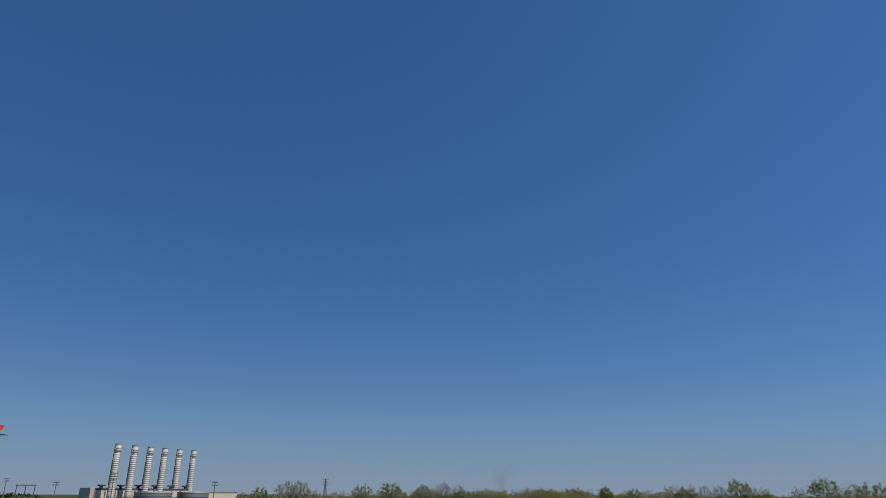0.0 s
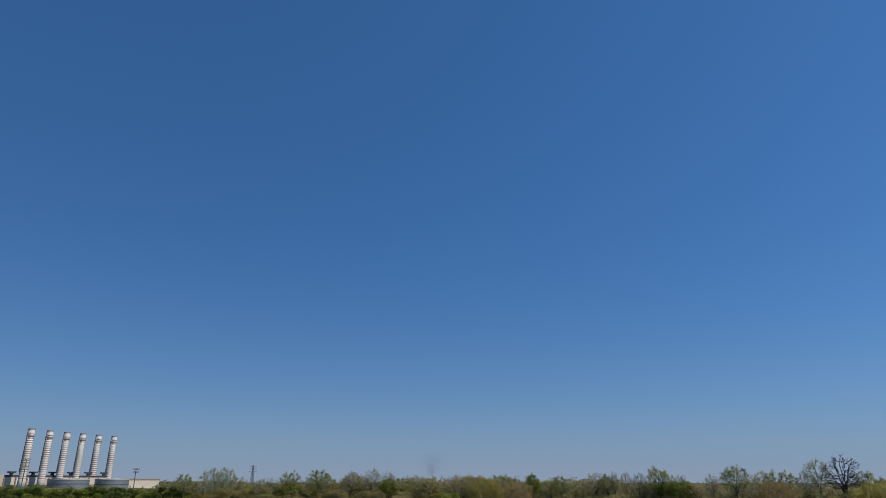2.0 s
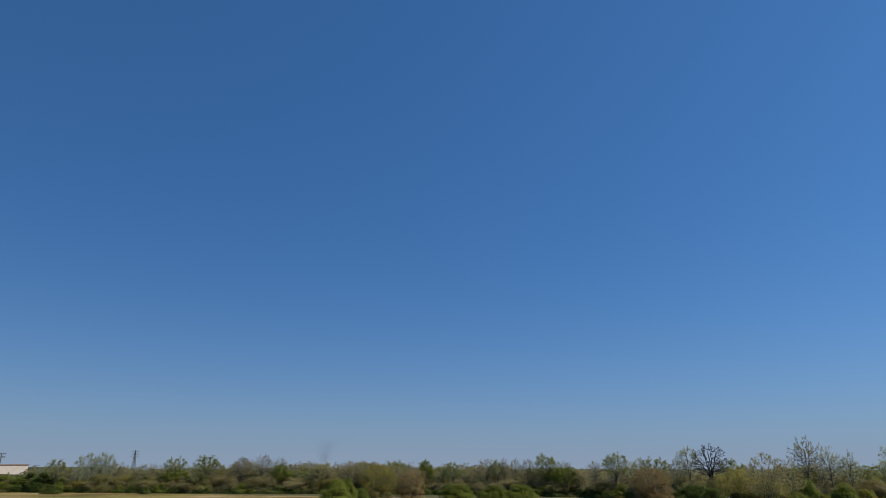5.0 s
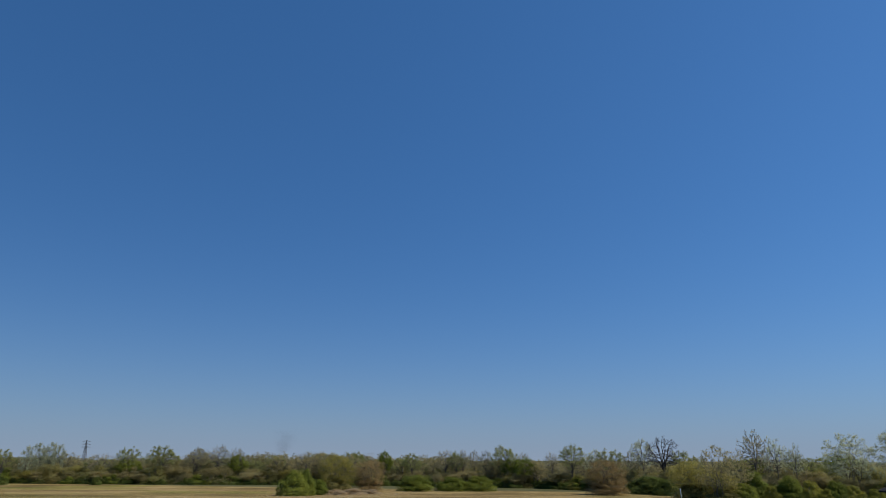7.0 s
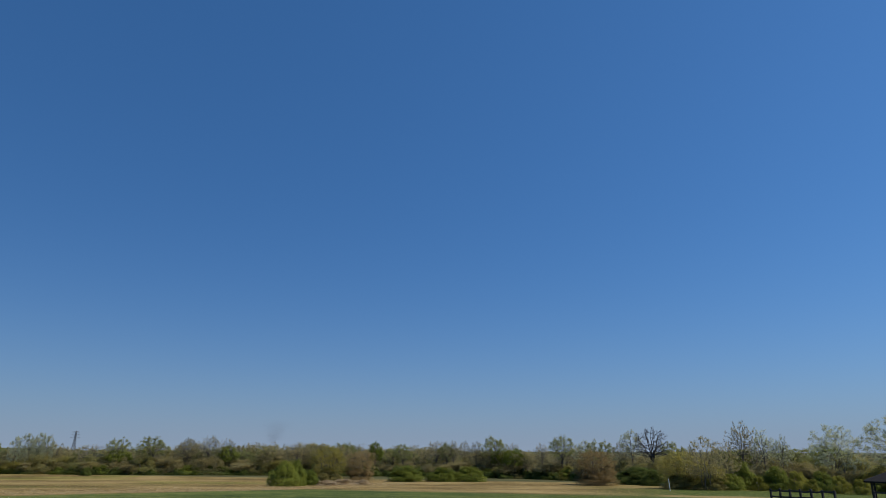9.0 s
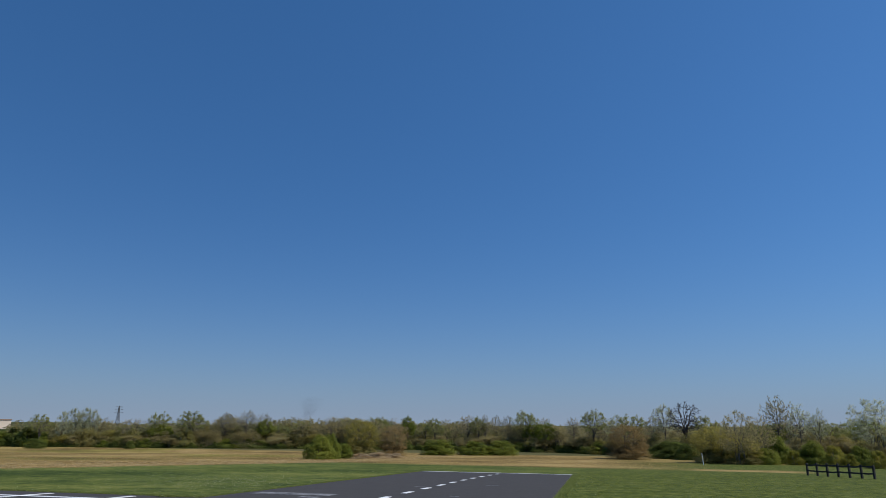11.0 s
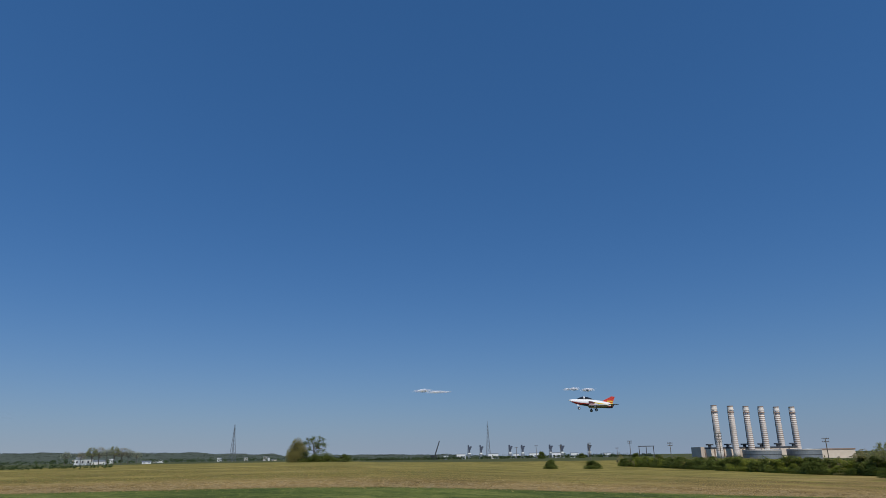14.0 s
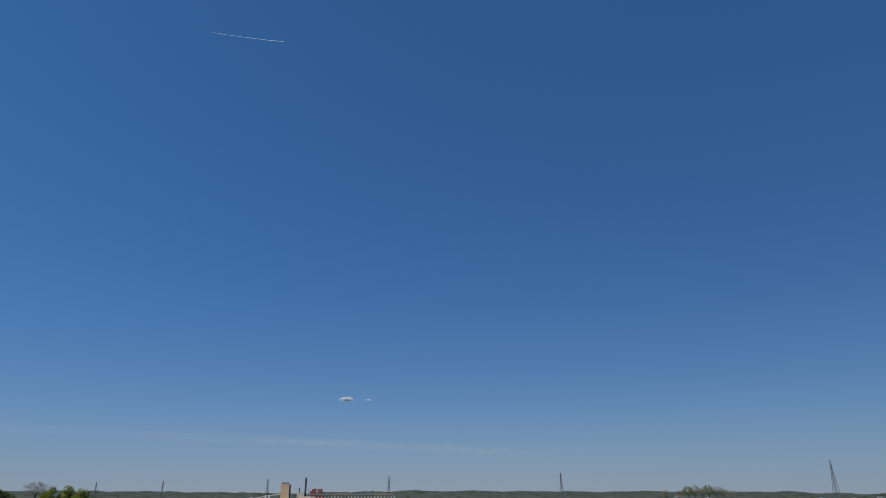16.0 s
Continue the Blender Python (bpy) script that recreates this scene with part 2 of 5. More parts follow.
def ground_material():
    m, t, b = nodes("grassland")
    pos = t.nodes.new("ShaderNodeNewGeometry").outputs["Position"]
    sep = t.nodes.new("ShaderNodeSeparateXYZ")
    t.links.new(pos, sep.inputs[0])
    x, y = sep.outputs[0], sep.outputs[1]
    s = calc(t, "ADD", calc(t, "MULTIPLY", x, UX), calc(t, "MULTIPLY", y, UY))
    c = calc(t, "ADD", calc(t, "MULTIPLY", x, -UY), calc(t, "MULTIPLY", y, UX))
    wob = calc(t, "MULTIPLY", calc(t, "SUBTRACT", noise_node(t, 0.25, 5, 0.6, "world"), 0.5), 5.0)
    big = noise_node(t, 0.035, 4, 0.6, "world")
    fine = noise_node(t, 2.2, 8, 0.75, "world")
    mid = noise_node(t, 0.55, 7, 0.75, "world")

    def over(v, lo, hi):
        n = t.nodes.new("ShaderNodeMapRange")
        n.interpolation_type = "SMOOTHSTEP"
        t.links.new(v, n.inputs[0])
        n.inputs[1].default_value, n.inputs[2].default_value = lo, hi
        return n.outputs[0]

    band = noise_node(t, 0.11, 5, 0.55, "world", stretch=(0.55, 1.0, 1.0))
    gmix = calc(t, "ADD", calc(t, "MULTIPLY", fine, 0.25), calc(t, "ADD", calc(t, "MULTIPLY", mid, 0.4), calc(t, "MULTIPLY", band, 0.35)))
    green = ramp(t, gmix, (0.42, (0.034, 0.054, 0.01)), (0.5, (0.082, 0.106, 0.02)), (0.59, (0.175, 0.182, 0.046)))
    # longer, deeper green grass east of the runway
    rank = ramp(t, calc(t, "ADD", calc(t, "MULTIPLY", fine, 0.65), calc(t, "MULTIPLY", mid, 0.35)), (0.42, (0.036, 0.054, 0.008)), (0.51, (0.08, 0.1, 0.017)), (0.6, (0.16, 0.17, 0.038)))
    east = calc(t, "ADD", calc(t, "MULTIPLY", x, RW.x), calc(t, "MULTIPLY", y, RW.y))
    green = mixc(t, over(calc(t, "ADD", east, calc(t, "MULTIPLY", wob, 0.4)), -2.5, 0.5), green, rank)
    patch = noise_node(t, 0.05, 3, 0.6, "world")
    hay = ramp(t, calc(t, "ADD", calc(t, "MULTIPLY", fine, 0.3), calc(t, "ADD", calc(t, "MULTIPLY", patch, 0.4), calc(t, "MULTIPLY", mid, 0.3))),
               (0.41, (0.105, 0.07, 0.022)), (0.49, (0.215, 0.146, 0.048)), (0.58, (0.38, 0.27, 0.108)))
    crop = ramp(t, gmix, (0.35, (0.042, 0.052, 0.018)), (0.65, (0.1, 0.105, 0.04)))
    side = over(calc(t, "ADD", c, wob), 46.0, 47.5)
    endf = calc(t, "MULTIPLY", over(calc(t, "ADD", s, calc(t, "MULTIPLY", wob, 2.0)), 88.0, 102.0), over(calc(t, "ADD", c, calc(t, "MULTIPLY", wob, 3.0)), -12.0, 14.0))
    foot = calc(t, "MULTIPLY", over(calc(t, "ADD", s, calc(t, "MULTIPLY", wob, 2.0)), 140.0, 150.0), over(c, -75.0, -60.0))
    strip = calc(t, "MULTIPLY", over(calc(t, "MULTIPLY", calc(t, "ABSOLUTE", calc(t, "SUBTRACT", calc(t, "ADD", s, calc(t, "MULTIPLY", wob, 1.2)), 99.5)), -1.0), -8.5, -3.0),
                 over(calc(t, "MULTIPLY", calc(t, "ABSOLUTE", calc(t, "SUBTRACT", calc(t, "ADD", c, wob), -11.5)), -1.0), -10.0, -4.5))
    endf = calc(t, "MAXIMUM", endf, calc(t, "MULTIPLY", strip, 0.85))
    dry = calc(t, "MAXIMUM", calc(t, "MAXIMUM", side, calc(t, "MULTIPLY", foot, 0.8)), endf)
    olive = ramp(t, calc(t, "ADD", calc(t, "MULTIPLY", fine, 0.3), calc(t, "ADD", calc(t, "MULTIPLY", patch, 0.4), calc(t, "MULTIPLY", mid, 0.3))),
                 (0.4, (0.095, 0.088, 0.018)), (0.5, (0.195, 0.165, 0.036)), (0.6, (0.33, 0.265, 0.075)))
    plots = calc(t, "MAXIMUM", over(big, 0.46, 0.6), over(calc(t, "MULTIPLY", x, -1.0), 0.0, 70.0))
    hay = mixc(t, calc(t, "MULTIPLY", over(calc(t, "ADD", c, calc(t, "MULTIPLY", wob, 5.0)), 56.0, 80.0), calc(t, "MULTIPLY", plots, 0.85)), hay, olive)
    col = mixc(t, dry, green, hay)
    beyond = calc(t, "ADD", calc(t, "MULTIPLY", calc(t, "ADD", x, 167.0), -0.557), calc(t, "MULTIPLY", calc(t, "SUBTRACT", y, 30.0), -0.83))
    far = calc(t, "MAXIMUM", over(calc(t, "ADD", c, calc(t, "MULTIPLY", wob, 4.0)), 560.0, 580.0), over(calc(t, "ADD", beyond, wob), 0.0, 5.0))
    col = mixc(t, far, col, crop)
    litter = ramp(t, gmix, (0.4, (0.06, 0.06, 0.022)), (0.6, (0.13, 0.12, 0.05)))
    col = mixc(t, calc(t, "MULTIPLY", over(s, 176.0, 188.0), over(x, -90.0, -50.0)), col, litter)
    t.links.new(col, b.inputs["Base Color"])
    b.inputs["Roughness"].default_value = 0.95
    b.inputs["Specular IOR Level"].default_value = 0.1
    relief(t, b, fine, 0.5, 0.08)
    return m


GROUND = ground_material()

# ================= ground and paving =================
def build_ground():
    sh = Shape()
    radii = [0.0] + [2.0 * 1.06 ** k for k in range(135)]
    radii = [r for r in radii if r < 4900] + [4900]
    n = 180
    ring = [(math.sin(k * math.tau / n), math.cos(k * math.tau / n)) for k in range(n)]
    pts = [(r * a, r * b, land(r * a, r * b)) for r in radii[1:] for a, b in ring]
    pts.append((0, 0, land(0, 0)))
    faces = [(i * n + k, (i + 1) * n + k, (i + 1) * n + (k + 1) % n, i * n + (k + 1) % n) for i in range(len(radii) - 2) for k in range(n)]
    faces += [(len(pts) - 1, k, (k + 1) % n) for k in range(n)]
    sh.add(pts, faces)
    sh.f = [tuple(reversed(q)) for q in sh.f]
    return tagged(part("ground", sh, GROUND, smooth=True), "mown green airfield grass and dry brown hayfield", "ground", kind="structure")


build_ground()


def slab(sh, r0, r1, w0, w1, lift, thick, step=3.0):
    """A paved strip that follows the slope."""
    n = max(1, round((r1 - r0) / step))
    rings = []
    for k in range(n + 1):
        a = r0 + (r1 - r0) * k / n
        p, q = field(a, w0(a) if callable(w0) else w0, lift), field(a, w1(a) if callable(w1) else w1, lift)
        rings.append([p, q, q - Vector((0, 0, thick)), p - Vector((0, 0, thick))])
    sh.loft(rings)
    sh.f = [tuple(reversed(q)) for q in sh.f]
    return sh


RUN_L, RUN_R, RUN_END, APRON_L, APRON_NEAR, APRON_END = -15.25, -1.45, 61.7, -29.7, 8.0, 22.2


def left_edge(r):
    """The runway's left edge runs straight beside the apron, then steps in and widens slowly."""
    return RUN_L if r < APRON_END - 0.5 else -13.5 - 1.65 * max(0.0, r - APRON_END) / (RUN_END - APRON_END)


TAXI_END, TAXI_R = 22.1, 4.6


def right_edge(r):
    """The right edge runs straight, then rounds a corner into the taxiway."""
    k = min(1.0, max(0.0, (24.2 - r) / 2.1))
    return RUN_R + 1.45 * k ** 1.4 if r > TAXI_END else RUN_R


runway = tagged(part("runway", slab(Shape(), -30, RUN_END, left_edge, right_edge, 0.03, 0.3, 0.5), ASPHALT), "smooth dark grey asphalt runway of a model airfield", "runway", kind="structure")
taxiway = tagged(part("taxiway", slab(Shape(), -30, TAXI_END + 0.02, RUN_R - 0.6, TAXI_R, 0.025, 0.3, 0.5), ASPHALT), "dark grey asphalt taxiway that joins the runway", "taxiway", kind="structure")
apron = tagged(part("pavement", slab(Shape(), APRON_NEAR, APRON_END, APRON_L, RUN_L, 0.03, 0.3), ASPHALT), "dark grey asphalt parking apron beside the runway", "pavement", kind="structure")
FADED = plain("faded_paint", (0.06, 0.058, 0.057), (0.3, 0.3, 0.3), 0.85, 7.0, stretch=(1, 1, 1), spread=(0.42, 0.62))
for k in range(15):
    r = 6.63 + 3.68 * k
    w = -7.56 - 0.4 * min(1.0, max(0.0, (r - 20.0) / 22.0)) + 0.2 * max(0.0, (r - 50.0) / 8.0)
    part("dash_marking", slab(Shape(), r - 0.68, r + 0.68, w - 0.13, w + 0.13, 0.036, 0.012, 1.5), PAINT, runway)
for r, w, b in ((19.4, -5.64, 0.2), (24.2, -3.89, 0.24), (37.2, -5.25, 0.32), (20.1, -7.12, 0.14), (27.1, -5.35, 0.18), (33.6, -8.4, 0.26), (24.1, -10.24, 0.4)):
    part("paint_fleck", slab(Shape(), r - b * 0.6, r + b * 0.6, w - b, w + b, 0.036, 0.012, 1.5), FADED, runway, "pale worn fleck on the asphalt")
part("faded_marking", slab(Shape(), 25.0, 26.2, -13.2, -9.9, 0.035, 0.012, 0.6), FADED, runway, "worn faded white marking")
part("end_line", slab(Shape(), 61.0, 61.6, -15.0, RUN_R - 0.1, 0.036, 0.012), PAINT, runway)
part("edge_line", slab(Shape(), 20.12, 20.44, APRON_L + 0.5, -13.2, 0.036, 0.012), PAINT, apron)
for k in range(5):
    w = -15.9 - 3.4 * k
    part("bay_line", slab(Shape(), 17.0, 21.7, w - 0.1, w + 0.1, 0.041, 0.012), PAINT, apron)

# ================= trees =================
def rotate_about(d, axis, ang):
    return Matrix.Rotation(ang, 3, axis) @ d


def limb(sh, p, d, length, r, level, rng, tips, spread, lift, sides=5, kids=3):
    """A branch of three bends that forks at its end and along its way."""
    q, dd = p.copy(), d.copy()
    steps = 3
    for k in range(steps):
        nd = (dd + Vector(rng.normal(size=3)) * 0.13 + Vector((0, 0, lift))).normalized()
        e = q + nd * (length / steps)
        ra, rb = r * (1 - 0.3 * k / steps), r * (1 - 0.3 * (k + 1) / steps)
        sh.tube(q, e, ra, rb, sides, caps=False)
        q, dd = e, nd
        if level <= 1:
            tips.append((q.copy(), dd.copy()))
        if level > 0 and k > 0:
            side = dd.cross(Vector(rng.normal(size=3))).normalized()
            limb(sh, q, rotate_about(dd, side, rng.uniform(0.5, 1.0) * spread), length * rng.uniform(0.5, 0.7), r * 0.5, level - 1, rng, tips, spread, lift, max(3, sides - 1), kids)
    if level > 0:
        for j in range(kids - 1):
            side = dd.cross(Vector(rng.normal(size=3))).normalized()
            limb(sh, q, rotate_about(dd, side, rng.uniform(0.3, 0.8) * spread), length * rng.uniform(0.6, 0.8), r * 0.62, level - 1, rng, tips, spread, lift, max(3, sides - 1), kids)


def tree_shapes(seed, trunk=2.2, r=0.13, level=2, spread=0.9, lift=0.05, first=2.4, leaves=0, leaf=0.16, fuzz=0.5, twigs=0, kids=3, stems=1, nodes_up=7, whorl=2):
    """Wood and crown of one tree, scaled to a height and a width of 1."""
    rng = np.random.default_rng(seed)
    wood, crown, tips = Shape(), Shape(), []
    for k in range(stems):
        base = Vector((rng.normal() * 0.3, rng.normal() * 0.3, -0.3)) if stems > 1 else Vector((0, 0, -0.3))
        up = Vector((rng.normal() * 0.06, rng.normal() * 0.06, 1)).normalized()
        if stems > 1:
            up = (up + Vector((*(rng.normal(size=2) * 0.3), 0))).normalized()
        q = base + up * (trunk + 0.3)
        wood.tube(base, q, r * 1.3, r, 7, caps=False)
        ring = rng.uniform(0, math.tau)
        for i in range(nodes_up):
            e = i / max(1, nodes_up - 1)
            rr = r * (1 - 0.75 * e)
            n = q + (up + Vector(rng.normal(size=3)) * 0.16).normalized() * (first * 1.5 / nodes_up)
            wood.tube(q, n, rr, r * (1 - 0.75 * (i + 1) / nodes_up), 6, caps=False)
            q = n
            reach = first * (0.55 + 0.75 * math.sin(math.pi * (0.25 + 0.6 * e))) * 0.62
            for w in range(whorl):
                ring += 2.4 + rng.normal() * 0.4
                tilt = spread * (1.25 - 0.75 * e) * rng.uniform(0.8, 1.15)
                d = Vector((math.cos(ring) * math.sin(tilt), math.sin(ring) * math.sin(tilt), math.cos(tilt)))
                limb(wood, q, d, reach * rng.uniform(0.75, 1.2), rr * 0.6, level - (1 if e < 0.12 else 0), rng, tips, spread * 0.9, lift, 4, kids)
        limb(wood, q, up, first * 0.5, r * 0.3, max(1, level - 1), rng, tips, spread, lift, 4, kids)
    pts = np.array([tuple(p) for p, d in tips])
    if twigs:
        idx = rng.integers(0, len(tips), twigs)
        for i in idx:
            p, d = tips[i]
            nd = (d + Vector(rng.normal(size=3)) * 0.6 + Vector((0, 0, 0.25))).normalized()
            side = nd.orthogonal().normalized() * 0.022
            e = p + nd * rng.uniform(0.4, 1.1)
            crown.add([p - side, p + side, e], [(0, 1, 2)])
    if leaves:
        idx = rng.integers(0, len(pts), leaves)
        crown.cards(pts[idx] + rng.normal(size=(leaves, 3)) * fuzz, leaf, rng, pts.mean(0) - np.array([0, 0, 0.8]))
    allv = np.array(wood.v + crown.v)
    hgt = np.percentile(allv[:, 2], 99.7)
    wid = 2 * np.percentile(np.hypot(allv[:, 0], allv[:, 1]), 97)
    for sh in (wood, crown):
        sh.v = [(p[0] / wid, p[1] / wid, p[2] / hgt) for p in sh.v]
    return wood, crown


def spring_tree(seed, fork=0.3, mains=6, sides=7, clumps=1.0, leaves=5000, leaf=0.0115, size=0.04, twigs=900, thin=0.0035, r=0.022, vase=0.75, flat=1.0, stems=1, down=1.45):
    """A tree in bud, of height and width 1: a clear trunk, rising limbs, and tufts of small leaves with gaps between them."""
    rng = np.random.default_rng(seed)
    wood, crown, tips = Shape(), Shape(), []

    def branch(points, ra, rb, n):
        for i in range(len(points) - 1):
            u, v = i / (len(points) - 1), (i + 1) / (len(points) - 1)
            wood.tube(points[i], points[i + 1], ra + (rb - ra) * u, ra + (rb - ra) * v, n, caps=False)

    def curve(a, b, c, n, wob):
        return [a * ((1 - u) ** 2) + b * (2 * u * (1 - u)) + c * (u * u) + Vector(rng.normal(size=3)) * wob * (0 < k < n) for k, u in enumerate(np.linspace(0, 1, n + 1))]

    turn = rng.uniform(0, math.tau)
    roots, paths = [], []
    for k in range(stems):
        t = turn + k * math.tau / stems
        foot = Vector((math.cos(t), math.sin(t), 0)) * (0.04 if stems > 1 else 0.0)
        top = foot * 2.2 + Vector((rng.normal() * 0.012, rng.normal() * 0.012, fork))
        mid = (foot + top) / 2 + Vector((rng.normal() * 0.008, rng.normal() * 0.008, 0))
        branch([foot + Vector((0, 0, -0.03)), foot + Vector((0, 0, 0.03)), mid, top], r * (1.35 if stems == 1 else 0.8), r * (0.95 if stems == 1 else 0.6), 7)
        roots.append(top)
    low = fork * 0.85
    heart, half = Vector((0, 0, (1 + low) / 2)), (1 - low) / 2
    for k in range(mains):
        t = turn + k * 2.4 + rng.normal() * 0.3
        tilt = 0.1 if k == 0 else rng.uniform(0.35, 1.15)
        tip = heart + Vector((math.sin(tilt) * math.cos(t) * 0.5, math.sin(tilt) * math.sin(t) * 0.5, math.cos(tilt) * half)) * rng.uniform(0.6, 0.78)
        start = roots[k % stems] + Vector((0, 0, rng.uniform(-0.04, 0.1) * (stems == 1)))
        ctrl = Vector((start.x + (tip.x - start.x) * (1 - vase), start.y + (tip.y - start.y) * (1 - vase), start.z + (tip.z - start.z) * 0.5))
        path = curve(start, ctrl, tip, 8, 0.009)
        branch(path, r * rng.uniform(0.48, 0.66), r * 0.16, 5)
        paths.append(path)
        tips.append((tip, Vector((0, 0, 1))))
    ends = mains * sides
    lumps = rng.uniform(0, math.tau, 3)
    for k in range(ends):
        cz = 1 - down * (k + 0.5) / ends
        t = k * 2.39996 + rng.normal() * 0.2
        ring = math.sqrt(1 - cz * cz)
        swell = 1 + 0.09 * math.sin(2 * t + lumps[0]) + 0.07 * math.sin(3 * t + lumps[1] + 2 * cz) + 0.06 * math.sin(7 * cz + lumps[2])
        reach = (rng.uniform(0.8, 1.0) if rng.uniform() < 0.78 else rng.uniform(0.45, 0.8)) * swell
        goal = heart + Vector((ring * math.cos(t) * 0.5, ring * math.sin(t) * 0.5, cz * half * flat)) * reach
        best, q = 9.0, paths[0][0]
        for path in paths:
            for p in path[2:]:
                cost = (p - goal).length + 2.0 * max(0.0, p.z - goal.z + 0.04)
                if cost < best:
                    best, q = cost, p
        d = (goal - q).normalized()
        side = curve(q, q.lerp(goal, 0.5) + Vector((d.x * 0.02, d.y * 0.02, -0.02)), goal, 4, 0.008)
        branch(side, r * 0.22, r * 0.08, 4)
        tips.append((goal, d))
        for j in range(3):
            p = side[1 + j]
            dd = (d + Vector(rng.normal(size=3)) * 0.65 + Vector((0, 0, 0.3))).normalized()
            f = p + dd * rng.uniform(0.04, 0.085)
            branch([p, f], r * 0.11, r * 0.06, 3)
            tips.append((f, dd))
    for i in rng.integers(0, len(tips), twigs):
        p, d = tips[i]
        nd = (d + Vector(rng.normal(size=3)) * 0.6 + Vector((0, 0, 0.15))).normalized()
        side = nd.orthogonal().normalized() * thin
        crown.add([p - side, p + side, p + nd * rng.uniform(0.025, 0.06)], [(0, 1, 2)])
    if leaves:
        keep = [tips[i] for i in rng.permutation(len(tips))[: max(8, int(len(tips) * clumps))]]
        each = max(4, leaves // len(keep))
        for p, d in keep:
            c = np.array(p) + rng.normal(size=3) * 0.008
            n = int(each * rng.uniform(0.5, 1.5))
            o = rng.normal(size=(n, 3)) * size * rng.uniform(0.5, 0.85) * np.array([1, 1, 0.72])
            crown.cards(c + o, leaf, rng, c - np.array([0, 0, size * 0.8]))
    v = np.array(wood.v + crown.v)
    hgt, wid = np.percentile(v[:, 2], 99.5), 2 * np.percentile(np.hypot(v[:, 0], v[:, 1]), 97)
    for sh in (wood, crown):
        sh.v = [(p[0] / wid, p[1] / wid, p[2] / hgt) for p in sh.v]
    return wood, crown


def bush_shapes(seed, lobes=9, leaves=2600, leaf=0.022, flat=0.55):
    """A low bush of leafy lobes with stems inside, scaled to 1."""
    rng = np.random.default_rng(seed)
    wood, crown = Shape(), Shape()
    pts = []
    for k in range(lobes):
        a, e = rng.uniform(0, math.tau), math.asin(rng.uniform(0.05, 1.0))
        rad = rng.uniform(0.1, 0.2)
        q = 0.37 * math.cos(e) * rng.uniform(0.75, 1.08)
        c = np.array([q * math.cos(a), q * math.sin(a), 0.14 + 0.66 * math.sin(e) * rng.uniform(0.75, 1.08)])
        wood.tube((0.3 * c[0], 0.3 * c[1], -0.03), tuple(c), 0.014, 0.006, 4, caps=False)
        d = rng.normal(size=(leaves // lobes, 3))
        d /= np.linalg.norm(d, axis=1)[:, None]
        d *= (rng.uniform(0.6, 1.0, (len(d), 1))) * rad
        d[:, 2] *= 1.25
        crown.cards(c + d, leaf, rng, c * np.array([0.7, 0.7, 0.8]) - np.array([0, 0, 0.02]))
    n = leaves // 3
    a, q = rng.uniform(0, math.tau, n), 0.5 * np.sqrt(rng.uniform(0, 1, n))
    pts.append(np.stack([q * np.cos(a), q * np.sin(a), rng.uniform(0.0, 0.45, n) * (1.15 - q)], 1))
    crown.cards(np.concatenate(pts), leaf, rng, (0, 0, 0.1))
    v = np.array(crown.v)
    hgt, wid = np.percentile(v[:, 2], 99.5), 2 * np.percentile(np.hypot(v[:, 0], v[:, 1]), 97)
    crown.v = [(p[0] / wid, p[1] / wid, max(p[2], 0.0) / hgt) for p in crown.v]
    wood.v = [(p[0] / wid, p[1] / wid, p[2] / hgt) for p in wood.v]
    return wood, crown


PROTOS = {}


def tree_kind(key, shapes, wood_mat, crown_mat, crown_name="crown"):
    wood, crown = shapes
    PROTOS.setdefault(key, []).append((wood.mesh(key + "_wood", True), crown.mesh(key + "_crown") if crown.v else None, wood_mat, crown_mat, crown_name))


def plant(key, name, label, category, x, y, h, w, rng, group="", pick=None):
    kinds = PROTOS[key]
    wm, cm, wmat, cmat, cname = kinds[int(rng.integers(len(kinds))) if pick is None else pick]
    ob = thing(name, label, category, (x, y, land(x, y)), rng.uniform(0, 360), group, (w, w, h))
    part("trunk" if category == "tree" else "stem", wm, wmat, ob)
    if cm:
        part(cname, cm, cmat, ob)
    return ob


